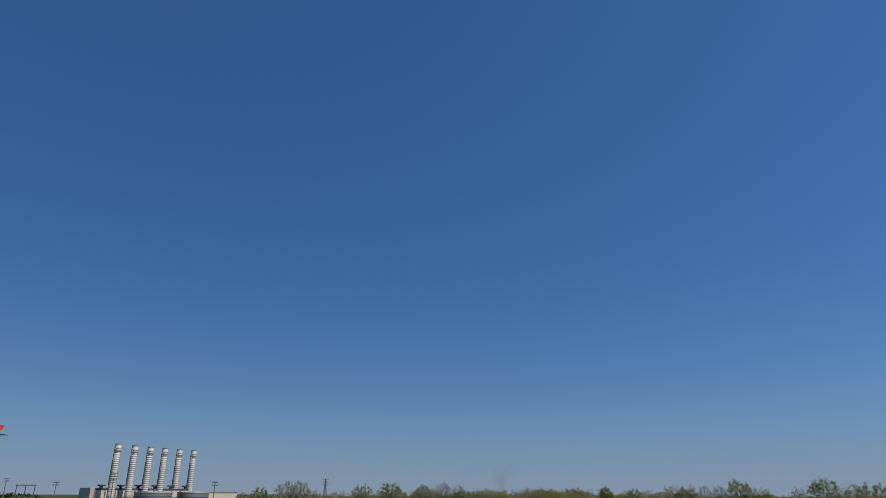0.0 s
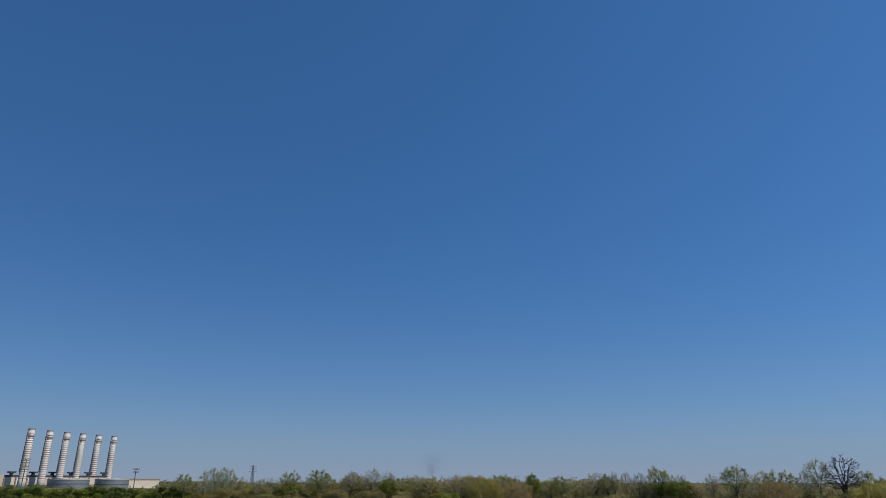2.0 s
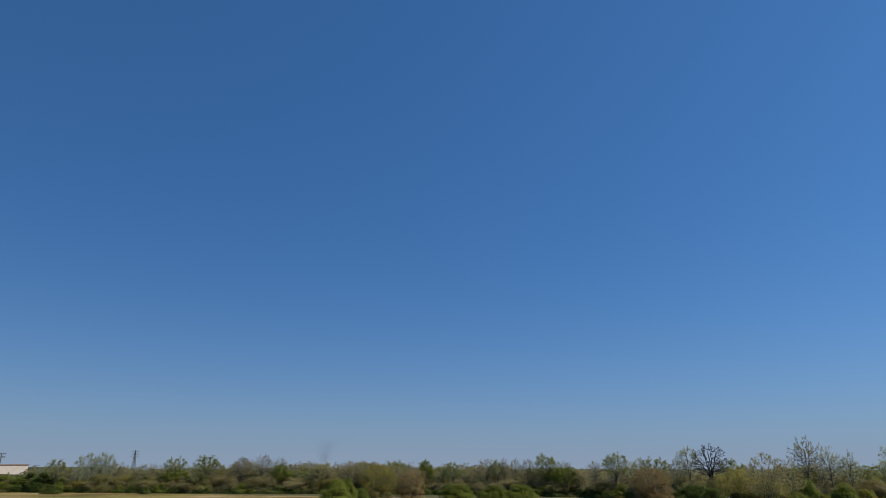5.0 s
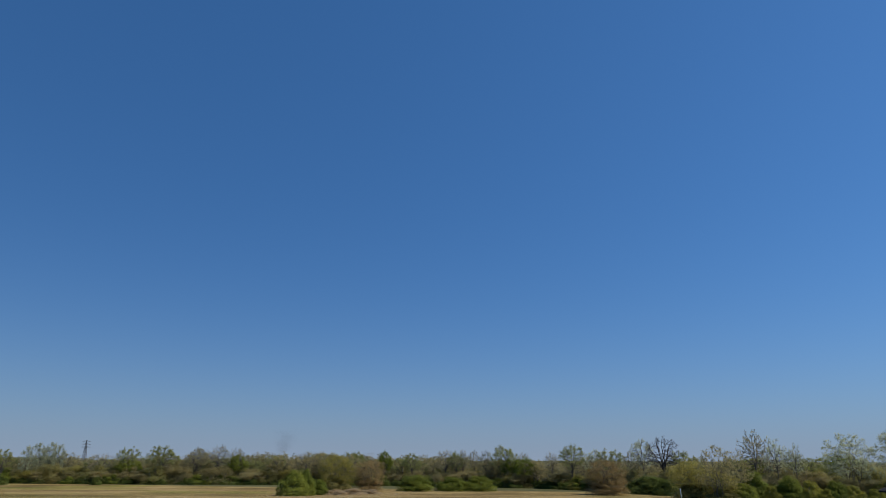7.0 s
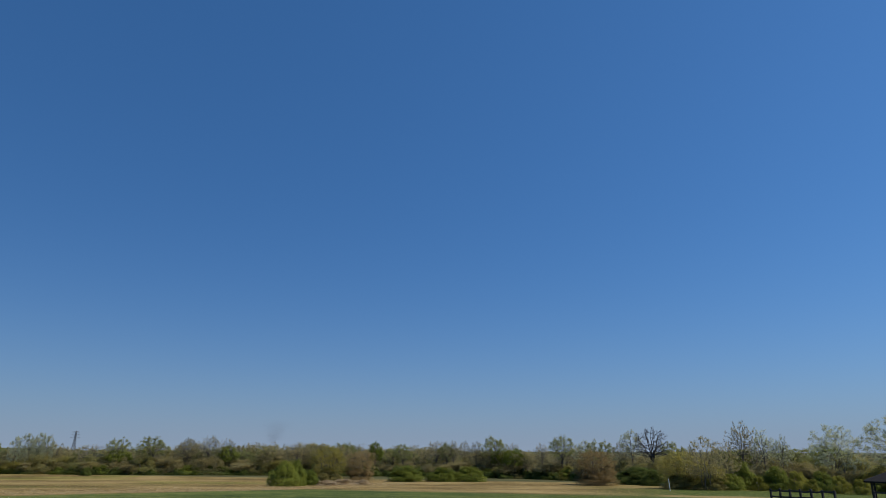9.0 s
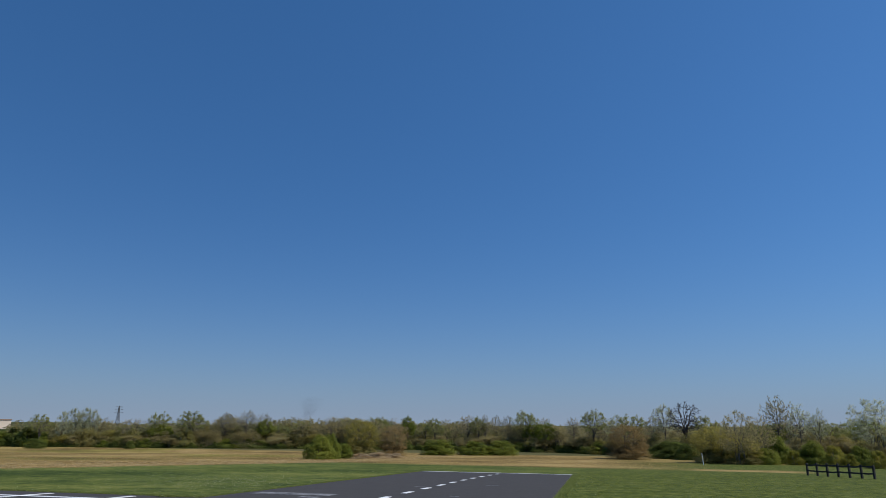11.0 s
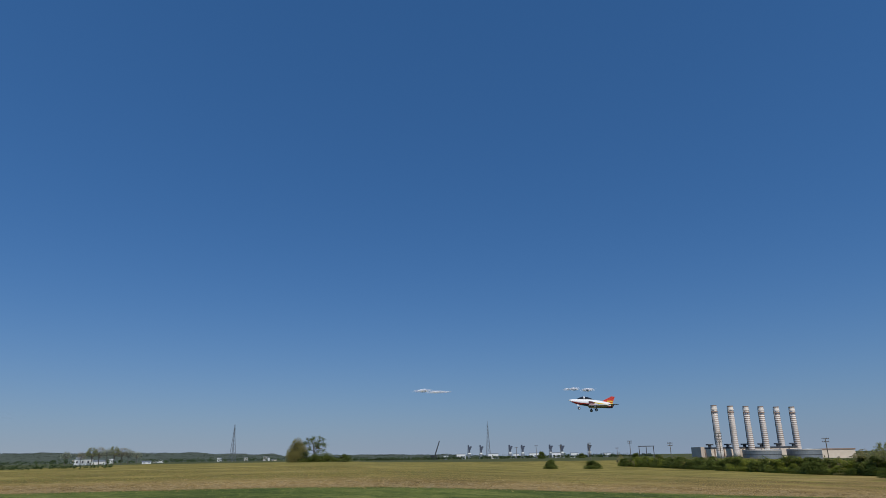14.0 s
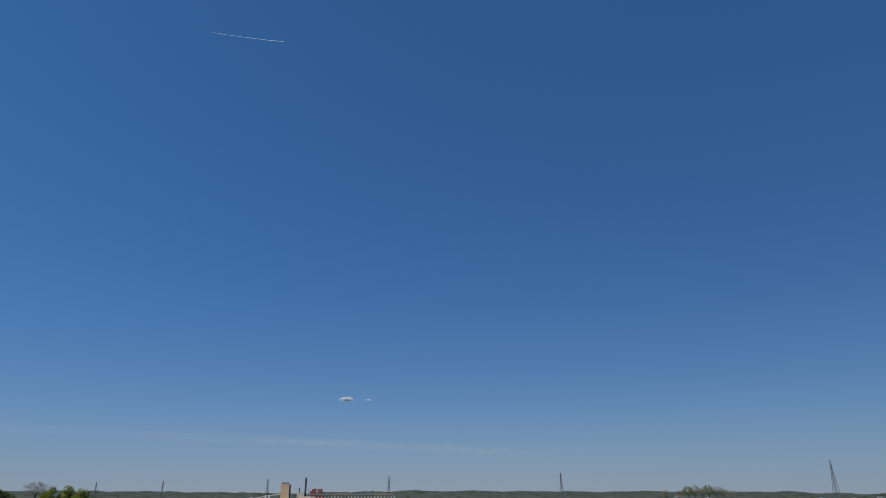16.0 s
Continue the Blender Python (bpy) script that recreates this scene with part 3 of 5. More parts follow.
for k in range(3):
    tree_kind("budding", spring_tree(10 + k, 0.32, 7, 8, 0.8, 5600, 0.0115, 0.036, 700), BARK, LEAF_BUD)
    tree_kind("bare", spring_tree(20 + k, 0.3, 8, 10, 0.5, 900, 0.008, 0.04, 3000, 0.0032), BARK, TWIG_GREY)
    tree_kind("brown", spring_tree(30 + k, 0.22, 8, 8, 0.7, 4600, 0.0105, 0.042, 1600, stems=2), BARK, TWIG_BROWN)
for k in range(2):
    tree_kind("green", spring_tree(40 + k, 0.24, 8, 9, 1.0, 9000, 0.0145, 0.05, 0), BARK, LEAF_GREEN)
    tree_kind("poplar", spring_tree(50 + k, 0.22, 6, 9, 0.85, 5200, 0.014, 0.05, 300, r=0.02, vase=0.85, down=1.75), BARK, LEAF_PALE)
    tree_kind("yellow", tree_shapes(60 + k, twigs=900, leaves=5200, leaf=0.08, fuzz=0.4, trunk=0.5, stems=3, level=1, first=2.4, r=0.07, nodes_up=5), PALE_BARK, LEAF_YELLOW)
    tree_kind("thicket", tree_shapes(70 + k, twigs=3600, leaves=3200, leaf=0.075, fuzz=0.4, trunk=0.4, stems=4, level=1, first=2.2, r=0.06, nodes_up=5), PALE_BARK, TWIG_BROWN)
    tree_kind("bush", bush_shapes(80 + k, 15, leaves=6000, leaf=0.0205), BARK, LEAF_GREEN)
    tree_kind("yellowdome", bush_shapes(108 + k, 16, leaves=10000, leaf=0.0135), PALE_BARK, LEAF_YELLOW)
    tree_kind("darkbush", bush_shapes(90 + k, 13, leaves=3800, leaf=0.023), BARK, LEAF_DARK)
    tree_kind("dome", bush_shapes(100 + k, 14, leaves=7000, leaf=0.02), BARK, LEAF_OLIVE)
    tree_kind("browndome", bush_shapes(104 + k, 16, leaves=14000, leaf=0.011), PALE_BARK, TWIG_RED)
    tree_kind("backtree", spring_tree(110 + k, 0.34, 6, 7, 0.8, 3600, 0.0135, 0.042, 500), BARK, LEAF_BUD)
    tree_kind("backbrown", spring_tree(120 + k, 0.26, 7, 7, 0.7, 3000, 0.0125, 0.045, 1200, stems=2), BARK, TWIG_BROWN)
for k in range(2):
    tree_kind("scrub", bush_shapes(160 + k, 18, leaves=8000, leaf=0.0125), PALE_BARK, LEAF_OLIVE)
    tree_kind("scrub", bush_shapes(164 + k, 18, leaves=8000, leaf=0.0125), PALE_BARK, TWIG_BROWN)
# the olive leaf again, lightened in colour to lift scrub that stands in shade
LEAF_OLIVE_LIT = leafy("lit_olive_leaf", (0.3, 0.285, 0.09), (0.48, 0.44, 0.17), 0.65)
tree_kind("scrub", bush_shapes(168, 18, leaves=8000, leaf=0.0125), PALE_BARK, LEAF_OLIVE_LIT)
tree_kind("scrub", bush_shapes(169, 18, leaves=8000, leaf=0.0125), PALE_BARK, LEAF_OLIVE_LIT)
tree_kind("limebush", bush_shapes(194, 12, leaves=5200, leaf=0.02), PALE_BARK, leafy("lime_leaf", (0.2, 0.2, 0.03), (0.4, 0.37, 0.075), 0.6))
tree_kind("ochre", spring_tree(200, 0.04, 10, 11, 1.0, 12000, 0.012, 0.055, 1500, r=0.013, stems=5, down=1.98), BARK, LEAF_YELLOW)
tree_kind("redbrown", spring_tree(204, 0.03, 10, 12, 1.0, 14000, 0.0095, 0.055, 4500, r=0.012, stems=6, down=1.98), BARK, TWIG_RED)
tree_kind("roundtree", bush_shapes(190, 70, leaves=26000, leaf=0.011), BARK, LEAF_OLIVE)
tree_kind("roundbush", bush_shapes(192, 34, leaves=17000, leaf=0.0145), BARK, LEAF_DARK)
tree_kind("roundgreen", bush_shapes(193, 34, leaves=17000, leaf=0.0145), BARK, LEAF_GREEN)
tree_kind("open", spring_tree(130, 0.14, 7, 5, 0.3, 4600, 0.013, 0.062, 200, stems=4), BARK, LEAF_DARK)
for k in range(2):
    tree_kind("airy", spring_tree(140 + k, 0.34, 7, 9, 0.75, 3600, 0.0105, 0.03, 1100, vase=0.8), BARK, LEAF_PALE)
tree_kind("veil", spring_tree(146, 0.22, 9, 11, 0.9, 5600, 0.0088, 0.03, 3600, 0.0026, r=0.0125, vase=0.8, stems=4, down=1.6), BARK, LEAF_PALE)
tree_kind("thin", spring_tree(150, 0.34, 7, 10, 0.5, 1500, 0.008, 0.035, 3000, 0.0032), BARK, TWIG_GREY)
tree_kind("thin", spring_tree(151, 0.34, 7, 10, 0.5, 1500, 0.008, 0.035, 3000, 0.0032), BARK, TWIG_GREY)
DRY = leafy("dry_grass", (0.46, 0.35, 0.2), (0.6, 0.47, 0.3), 0.4)
tree_kind("drygrass", bush_shapes(180, 14, leaves=14000, leaf=0.011), DRY, DRY)
tree_kind("stemmed", spring_tree(154, 0.12, 10, 9, 0.8, 4600, 0.0095, 0.038, 2600, r=0.013, stems=5, down=1.7), BARK, TWIG_BROWN)
tree_kind("dead", spring_tree(209, 0.3, 8, 8, 0.0, 0, 0.008, 0.03, 1800, 0.003, r=0.029, vase=0.7), DARK_BARK, DARK_BARK)

rng = np.random.default_rng(5)
BRIGHT = [(53.2, 148, 2.6, 3.4), (55.8, 143, 3.6, 4.0), (56.7, 141, 2.3, 3.0), (58.4, 137, 2.9, 3.8), (59.8, 135, 2.4, 3.6)]
WOOD_EDGE = "trees along the valley"
POPLARS = [(-16.5, 261.5, 11.6, 4.6), (-13.0, 261.7, 12.6, 5.2), (-10.4, 262.5, 12.9, 5.0), (-7.6, 261.8, 12.2, 5.0)]
# bearing, distance, elevation of the top, width
BUDDING = [(-5.05, 263, 0.5, 7.5), (5.43, 246, 0.84, 10.2), (2.99, 252, 0.73, 7.6), (38.49, 206, 1.07, 7.4), (41.6, 199, 0.72, 8.6), (25.17, 227, 0.36, 6.0), (28.9, 222, 0.5, 6.0),
           (32.88, 217, 0.98, 8.6), (47.2, 188, 0.6, 6.6)]
AIRY = [(53.8, 166, 1.6, 5.0), (54.99, 164, 1.1, 4.2), (58.6, 160, 1.72, 9.2), (44.1, 190, 1.5, 6.4), (40.4, 202, 0.66, 7.0)]
BARE = [(7.98, 243, 0.73, 6.4), (9.57, 241, 0.92, 8.0), (11.01, 240, 0.71, 5.2), (36.85, 210, 0.5, 5.0), (29.46, 221, 0.65, 3.2), (30.39, 220, 0.61, 4.4), (31.34, 219, 0.56, 3.8), (28.0, 224, 0.6, 7.0),
        (34.4, 216, 0.4, 5.0), (43.2, 194, 0.55, 5.0), (52.33, 168, 2.08, 5.8), (62.3, 158, 2.25, 12.0)]
STEMMED = [(49.5, 143, 0.95, 7.6), (51.0, 150, 0.55, 5.4)]
BROWN = [(33.6, 241.7, 11.1, 11.1), (58.1, 228.7, 9.1, 10.7), (66.2, 222.3, 9.7, 10.6), (72.0, 218.4, 10.1, 9.2), (77.6, 214.4, 9.5, 9.1),
         (123.0, 172.7, 8.0, 7.7)]
GREEN = [(89.0, 210.9, 10.6, 6.0), (120.2, 174.6, 8.6, 7.7)]
for p in POPLARS:
    plant("poplar", "poplar_tree", "slender upright tree with thin pale spring leaves", "tree", *p, rng, WOOD_EDGE)
for kinds, key, name, label in ((BUDDING, "budding", "budding_tree", "rounded tree in sparse yellow-green spring leaf"), (AIRY, "airy", "budding_tree", "tall airy tree with pale young buds"),
                               (BARE, "bare", "bare_tree", "leafless grey-brown tree with fine twigs"), (STEMMED, "stemmed", "stemmed_tree", "many-stemmed brownish tree in early bud")):
    for az, d, el, w in kinds:
        p = spot(az, d)
        plant("veil" if az > 58 else "thin" if key == "bare" and az > 45 else key, name, label, "tree", p.x, p.y, height(az, d, el), w * 1.12, rng, WOOD_EDGE)
for p in BROWN:
    plant("brown", "brown_tree", "brownish budding tree with dense twigs", "tree", *p, rng, WOOD_EDGE)
for p in GREEN:
    plant("green", "green_tree", "rounded tree in full green leaf", "tree", *p, rng, WOOD_EDGE)
for x, y, h, w in [(109.3, 125.0, 7.6, 10.4), (63.5, 159.6, 7.2, 7.6)]:
    plant("redbrown", "thicket", "dense reddish-brown twiggy shrub at the field edge", "shrub", x, y, h, w, rng)
    plant("browndome", "brown_bush", "low reddish-brown bush round the foot of a shrub", "bush", x - 0.8, y - 0.8, h * 0.5, w * 0.98, rng)
for x, y, h, w in [(111.0, 100.9, 7.2, 9.6), (111.4, 94.4, 5.0, 7.0), (55.3, 160.8, 8.4, 9.4)]:
    plant("ochre", "yellow_shrub", "tall shrub in yellow-green spring leaf", "shrub", x, y, h, w, rng)
    plant("dome", "olive_bush", "low olive-brown bush round the foot of a shrub", "bush", x - 0.8, y - 0.8, h * 0.42, w * 0.95, rng)
for p in [(34.7, 125.2, 4.3, 5.8), (37.6, 127.0, 4.6, 4.0), (42.2, 133.5, 2.8, 4.2), (76.1, 159.8, 3.8, 9.4), (86.0, 158.1, 3.4, 9.2), (92.9, 156.5, 3.6, 9.8)]:
    plant("roundgreen", "green_bush", "dense dark green bush standing in dry grass", "bush", *p, rng)
for p in [(122.9, 125.9, 4.0, 11.2), (120.1, 117.4, 3.4, 6.1), (-21.6, 239.0, 2.7, 6.1), (4.3, 235.0, 2.4, 3.4), (-147.9, 264.5, 3.9, 6.4), (-159.3, 329.5, 4.2, 10.0)]:
    plant("roundbush", "dark_bush", "low dark green bush at the field edge", "bush", *p, rng)

for az, d, h, w in BRIGHT:
    p = spot(az, d)
    plant("limebush", "green_bush", "bright green spring bush before the brown scrub", "bush", p.x, p.y, h, w, rng)

for az, d, h, w in [(51.3, 147, 3.0, 5.0), (52.1, 153, 5.2, 6.0), (54.3, 151, 4.4, 6.4), (57.4, 146, 3.6, 5.0)]:
    p = spot(az, d)
    plant("roundgreen", "green_bush", "leafy green bush among the brown scrub", "bush", p.x, p.y, h, w, rng)

plant("dead", "dead_tree", "dark leafless tree with heavy spreading limbs", "tree", 133.0, 130.0, 13.8, 11.0, rng)

for az, d, h, w in [(18.9, 140, 1.0, 5.0), (20.4, 145, 1.2, 6.0), (21.8, 150, 1.0, 5.0)]:
    p = spot(az, d)
    plant("drygrass", "dry_grass_clump", "pale pinkish clump of tall dead grass", "grass clump", p.x, p.y, h, w, rng)

# undergrowth and woods along the edge of the fields
EDGE = [(-165, 440), (-145, 409), (-42, 275), (0, 249), (57, 224), (92, 202), (121, 170), (128, 140), (128, 112), (129, 96), (138, 80), (152, 62), (175, 40)]


def along(points, step):
    """Even steps on a broken line: place and the way across it, outwards."""
    left = 0.0
    for (ax, ay), (bx, by) in zip(points, points[1:]):
        n = math.hypot(bx - ax, by - ay)
        while left < n:
            k = left / n
            yield ax + (bx - ax) * k, ay + (by - ay) * k, -(by - ay) / n, (bx - ax) / n
            left += step
        left -= n


UNDER = [("darkbush", "dark_bush", "dark green bush at the foot of the trees", 0.34), ("bush", "green_bush", "fresh green bush at the foot of the trees", 0.2),
         ("thicket", "thicket", "olive-brown twiggy thicket at the edge of the wood", 0.36), ("yellow", "yellow_shrub", "yellow-green budding shrub at the edge of the wood", 0.1)]
for x, y, nx, ny in along(EDGE, 3.6):
    if x > -42 and y > 20:
        h = rng.uniform(3.0, 4.4) if x < -12 else rng.uniform(4.6, 6.6) if x < 60 else rng.uniform(3.8, 5.4) if x < 85 else rng.uniform(2.8, 4.4) if y > 150 else rng.uniform(4.0, 6.4)
        q = rng.uniform(3, 8)
        # half the eastern scrub takes the lightened leaf, against the shade on it
        plant("scrub", "scrub", "soft olive-brown scrub in early spring bud", "shrub", x + nx * q, y + ny * q, h, h * rng.uniform(1.5, 2.1), rng, "scrub along the fields", int(rng.choice([2, 3, 4, 5])) if x > 112 and y < 160 else int(rng.choice([0, 1, 2, 3, 4])))
    k = int(rng.choice(4, p=[0.0, 0.26, 0.34, 0.4] if x > 112 and y < 155 else [u[3] for u in UNDER]))
    q = rng.uniform(0, 5)
    h = rng.uniform(2.2, 3.4) if k < 2 else rng.uniform(3.4, 5.0)
    plant(UNDER[k][0], UNDER[k][1], UNDER[k][2], "bush" if k < 2 else "shrub", x + nx * q + rng.normal(), y + ny * q, h, h * rng.uniform(1.5, 2.4), rng, "undergrowth along the fields")
LOW = [("darkbush", "dark_bush", "low dark green bush at the foot of the wood"), ("dome", "olive_bush", "low olive-brown budding bush at the foot of the wood"),
       ("browndome", "brown_bush", "low brown twiggy bush at the foot of the wood"), ("yellowdome", "yellow_bush", "low yellow-green bush at the foot of the wood")]
for x, y, nx, ny in along(EDGE, 3.6):
    # dark kind left out in the east, to lighten its shaded edge
    k = int(rng.choice(4, p=[0.0, 0.35, 0.15, 0.5] if x > 112 and y < 155 else [0.84, 0.1, 0.03, 0.03]))
    q, h = rng.uniform(-1.5, 2.5), rng.uniform(1.3, 2.6)
    plant(LOW[k][0], LOW[k][1], LOW[k][2], "bush", x + nx * q, y + ny * q, h, h * rng.uniform(2.0, 3.2), rng, "undergrowth along the fields")
for x, y, nx, ny in along([(-196, 452), (-166, 434), (-140, 402), (-92, 338), (-48, 283), (-20, 262)], 4.6):
    h = rng.uniform(4.8, 6.6)
    plant("darkbush" if rng.uniform() < 0.7 else "bush", "hedge_bush", "full dark green hedge bush at the field edge", "bush", x + rng.normal(), y + rng.normal(), h, h * rng.uniform(1.5, 2.2), rng, "hedge along the hayfield")
BACK = [("backbrown", "brown_tree", "brownish budding tree with dense twigs", 0.34), ("backtree", "budding_tree", "broad tree in sparse yellow-green spring leaf", 0.3),
        ("bare", "bare_tree", "leafless grey-brown tree with fine twigs", 0.16), ("green", "green_tree", "rounded tree in full green leaf", 0.08), ("yellow", "yellow_shrub", "tall shrub in yellow-green spring leaf", 0.12)]
for x, y, nx, ny in along(EDGE[2:], 2.1):
    k = int(rng.choice(5, p=[u[3] for u in BACK]))
    q = rng.uniform(6, 30)
    h = rng.uniform(6.8, 9.8) - (1.5 if k == 4 else 0) - (0.6 if x > 85 else 0) + (0.8 if 20 < x < 85 else 0)
    if x < -14 or (x > 112 and y < 160 and rng.uniform() < 0.5):
        continue
    plant(BACK[k][0], BACK[k][1], BACK[k][2], "shrub" if k == 4 else "tree", x + nx * q, y + ny * q, h, h * rng.uniform(0.85, 1.25), rng, WOOD_EDGE)


def far_woods(name, label, bands, mat, seed, leaf=0.7, per=46):
    """Distant clumps of foliage, too many to count."""
    g = np.random.default_rng(seed)
    sh = Shape()
    for az0, az1, d0, d1, count, h0, h1 in bands:
        for k in range(count):
            p = spot(g.uniform(az0, az1), g.uniform(d0, d1))
            h = g.uniform(h0, h1)
            w = h * g.uniform(0.5, 0.9)
            tufts = max(3, per // 26)
            c = g.normal(size=(tufts, 3))
            c *= (g.uniform(0.3, 1, (tufts, 1)) ** 0.5 / np.linalg.norm(c, axis=1)[:, None])
            c = c * np.array([w * 0.46, w * 0.46, h * 0.37]) + np.array([p.x, p.y, p.z + h * 0.5])
            c = np.repeat(c, per // tufts, 0) + np.clip(g.normal(size=(tufts * (per // tufts), 3)), -1.5, 1.5) * w * np.array([0.12, 0.12, 0.09])
            sh.cards(c, leaf * h / 8, g, (p.x, p.y, p.z + h * 0.3))
    return tagged(part(name, sh, mat), label, "woods", kind="stuff")


far_woods("far_woods", "distant brown and green spring woods", [(-24, -3, 450, 620, 160, 4, 6), (-7, 14, 268, 330, 230, 7.8, 10.0), (12, 30, 250, 320, 240, 9.0, 12.0), (28, 44, 230, 300, 170, 7, 10), (43, 68, 185, 250, 330, 6.6, 9.0)], WOODS, 7, 0.3, 234)
far_woods("far_woods", "distant green tree clumps on the plain", [(-62, -22, 1000, 1500, 460, 3.5, 8), (-118, -58, 640, 1500, 620, 4, 8), (-118, -45, 1500, 2800, 800, 7, 14), ], FAR_GREEN, 8, 0.36, 110)
far_woods("far_woods", "low wooded ridge far behind the valley trees", [(-9, 66, 520, 800, 620, 2.6, 4.4)], FAR_GREEN, 14, 0.8, 78)
far_woods("far_hedge", "long dark green hedge before the turbine yard", [(-46, -21, 790, 850, 520, 2.0, 4.6)], FAR_GREEN, 9, 0.9, 78)

far_woods("far_hedge", "low dark green bushes along the plain", [(-76, -64, 225, 262, 200, 1.1, 2.0), (-92, -76, 235, 300, 110, 0.8, 1.7)], FAR_GREEN, 10, 0.5, 70)

# ================= power station =================
def stack_distance(k):
    return 690 + 15 * k


STACK_AZ = [-15.96, -14.77, -13.66, -12.61, -11.54, -10.48]
STACK_EL = [3.56, 3.47, 3.39, 3.33, 3.26, 3.21]
band_mesh = Shape().lathe([(0.98, -0.3), (1.05, -0.3), (1.05, 0.3), (0.98, 0.3)], 20).mesh("band", False)
for k in range(6):
    d = stack_distance(k)
    H = height(STACK_AZ[k], d, STACK_EL[k])
    ob = thing("smokestack", "tall pale banded smokestack of a power station", "smokestack", spot(STACK_AZ[k], d), 0, "row of six smokestacks")
    rad = lambda z: 2.9 - 0.45 * z / H
    part("shaft", Shape().lathe([(3.05, -1), (3.0, 5), (2.9, 9), (rad(H * 0.5), H * 0.5), (rad(H), H)], 24), STACK_PALE, ob, smooth=True)
    for j in range(20):
        z = 5.0 + j * (H * 0.84 - 5.0) / 19
        b = part("band", band_mesh, STACK_DARK, ob)
        b.location, b.scale = (0, 0, z), (rad(z), rad(z), 1.0)
    part("platform", Shape().lathe([(rad(H), H * 0.865), (3.15, H * 0.87), (3.15, H * 0.885), (rad(H), H * 0.9)], 20), STACK_DARK, ob, "dark steel platform ring")
    part("collar", Shape().lathe([(rad(H), H * 0.915), (3.0, H * 0.92), (3.0, H * 0.945), (rad(H), H * 0.95)], 20), STACK_PALE, ob)
    part("rim", Shape().lathe([(2.7, H - 2.6), (2.7, H + 0.4), (2.3, H + 0.4), (2.2, H - 2.4)], 20), STACK_PALE, ob)
    part("rim_band", Shape().lathe([(2.72, H - 0.5), (2.8, H - 0.5), (2.8, H + 0.45), (2.3, H + 0.45)], 20), STACK_DARK, ob, "thin dark band round the mouth")
    ladder = Shape()
    ladder.tube((-3.05, -0.6, 12), (-2.55, -0.6, H - 1), 0.28, 0.28, 4)
    part("ladder", ladder, DARK_METAL, ob, "dark steel ladder cage")

A, B = spot(-17.35, 700), spot(-6.9, 790)
hall_len = (B - A).xy.length
hall_turn = math.degrees(math.atan2(B.y - A.y, B.x - A.x))
TANWALL = plain("tan_panel", (0.42, 0.33, 0.26), (0.56, 0.46, 0.37), 0.8, 0.2)
hall = thing("power_station", "long beige power station hall with darkened end and roof vents", "power station", A, hall_turn)
TOPH = height(-17.35, 700, 0.46)
part("hall", Shape().box(hall_len * 0.322, 9, -3, hall_len * 0.596, 18, TOPH + 1), BEIGE, hall)
# darker tan than the hall: the end's shade is put into its colour
part("end_block", Shape().box(hall_len * 0.012, 9, -3, hall_len * 0.024, 18.6, TOPH + 2.8), TANWALL, hall, "end wall in darker tan for its shade")
part("low_hall", Shape().box(hall_len * 0.81, 8, -3, hall_len * 0.385, 16, TOPH - 1.5), BEIGE, hall)
part("roof", Shape().box(hall_len * 0.324, 9, TOPH - 2, hall_len * 0.6, 18.8, 1.4), DARK_METAL, hall, "dark flat roof edge")
part("roof", Shape().box(hall_len * 0.81, 8, TOPH - 4.5, hall_len * 0.39, 16.8, 1.2), STACK_DARK, hall, "brown flat roof edge")
for k in range(10):
    part("wall_panel", Shape().box(hall_len * (0.056 + 0.06 * k), -0.35, 1.0, hall_len * 0.052, 0.5, TOPH - 4.2), [BEIGE, STACK_PALE, BEIGE, TANWALL][k % 4], hall)
    part("pilaster", Shape().box(hall_len * (0.027 + 0.06 * k), -0.5, -1.0, hall_len * 0.006, 0.9, TOPH - 1.6), STACK_DARK, hall, "brown wall pilaster")
for k in range(6):
    az = [-16.5, -15.3, -14.25, -13.2, -12.2, -11.3][k]
    p = spot(az, 706 + 12 * k)
    q = (p - A).xy
    ca, sa2 = math.cos(radians(hall_turn)), math.sin(radians(hall_turn))
    lx = q.x * ca + q.y * sa2
    v = Shape().box(lx, 4, TOPH - 3, 2.2, 2.2, 4.2)
    v.box(lx, 4, TOPH + 1.2, 6.2, 3.2, 1.3)
    part("roof_vent", v, DARK_METAL, hall, "dark roof vent hood")
for az, d, r in ((-13.0, 692, 16.5), (-10.15, 712, 14.5)):
    tk = thing("storage_tank", "broad round grey steel storage tank", "storage tank", spot(az, d, -1), 0, "tanks at the power station")
    hh = height(az, d, 0.17) + 1
    part("shell", Shape().lathe([(r, 0), (r, hh - 0.6), (r - 0.4, hh)], 48), GREY_METAL, tk)
    part("rim", Shape().lathe([(r + 0.25, hh - 1.2), (r + 0.25, hh - 0.4), (r, hh - 0.4)], 48), CONCRETE, tk)
    part("band", Shape().lathe([(r + 0.12, hh * 0.45), (r + 0.12, hh * 0.45 + 0.5), (r, hh * 0.45 + 0.5)], 48), DARK_METAL, tk)

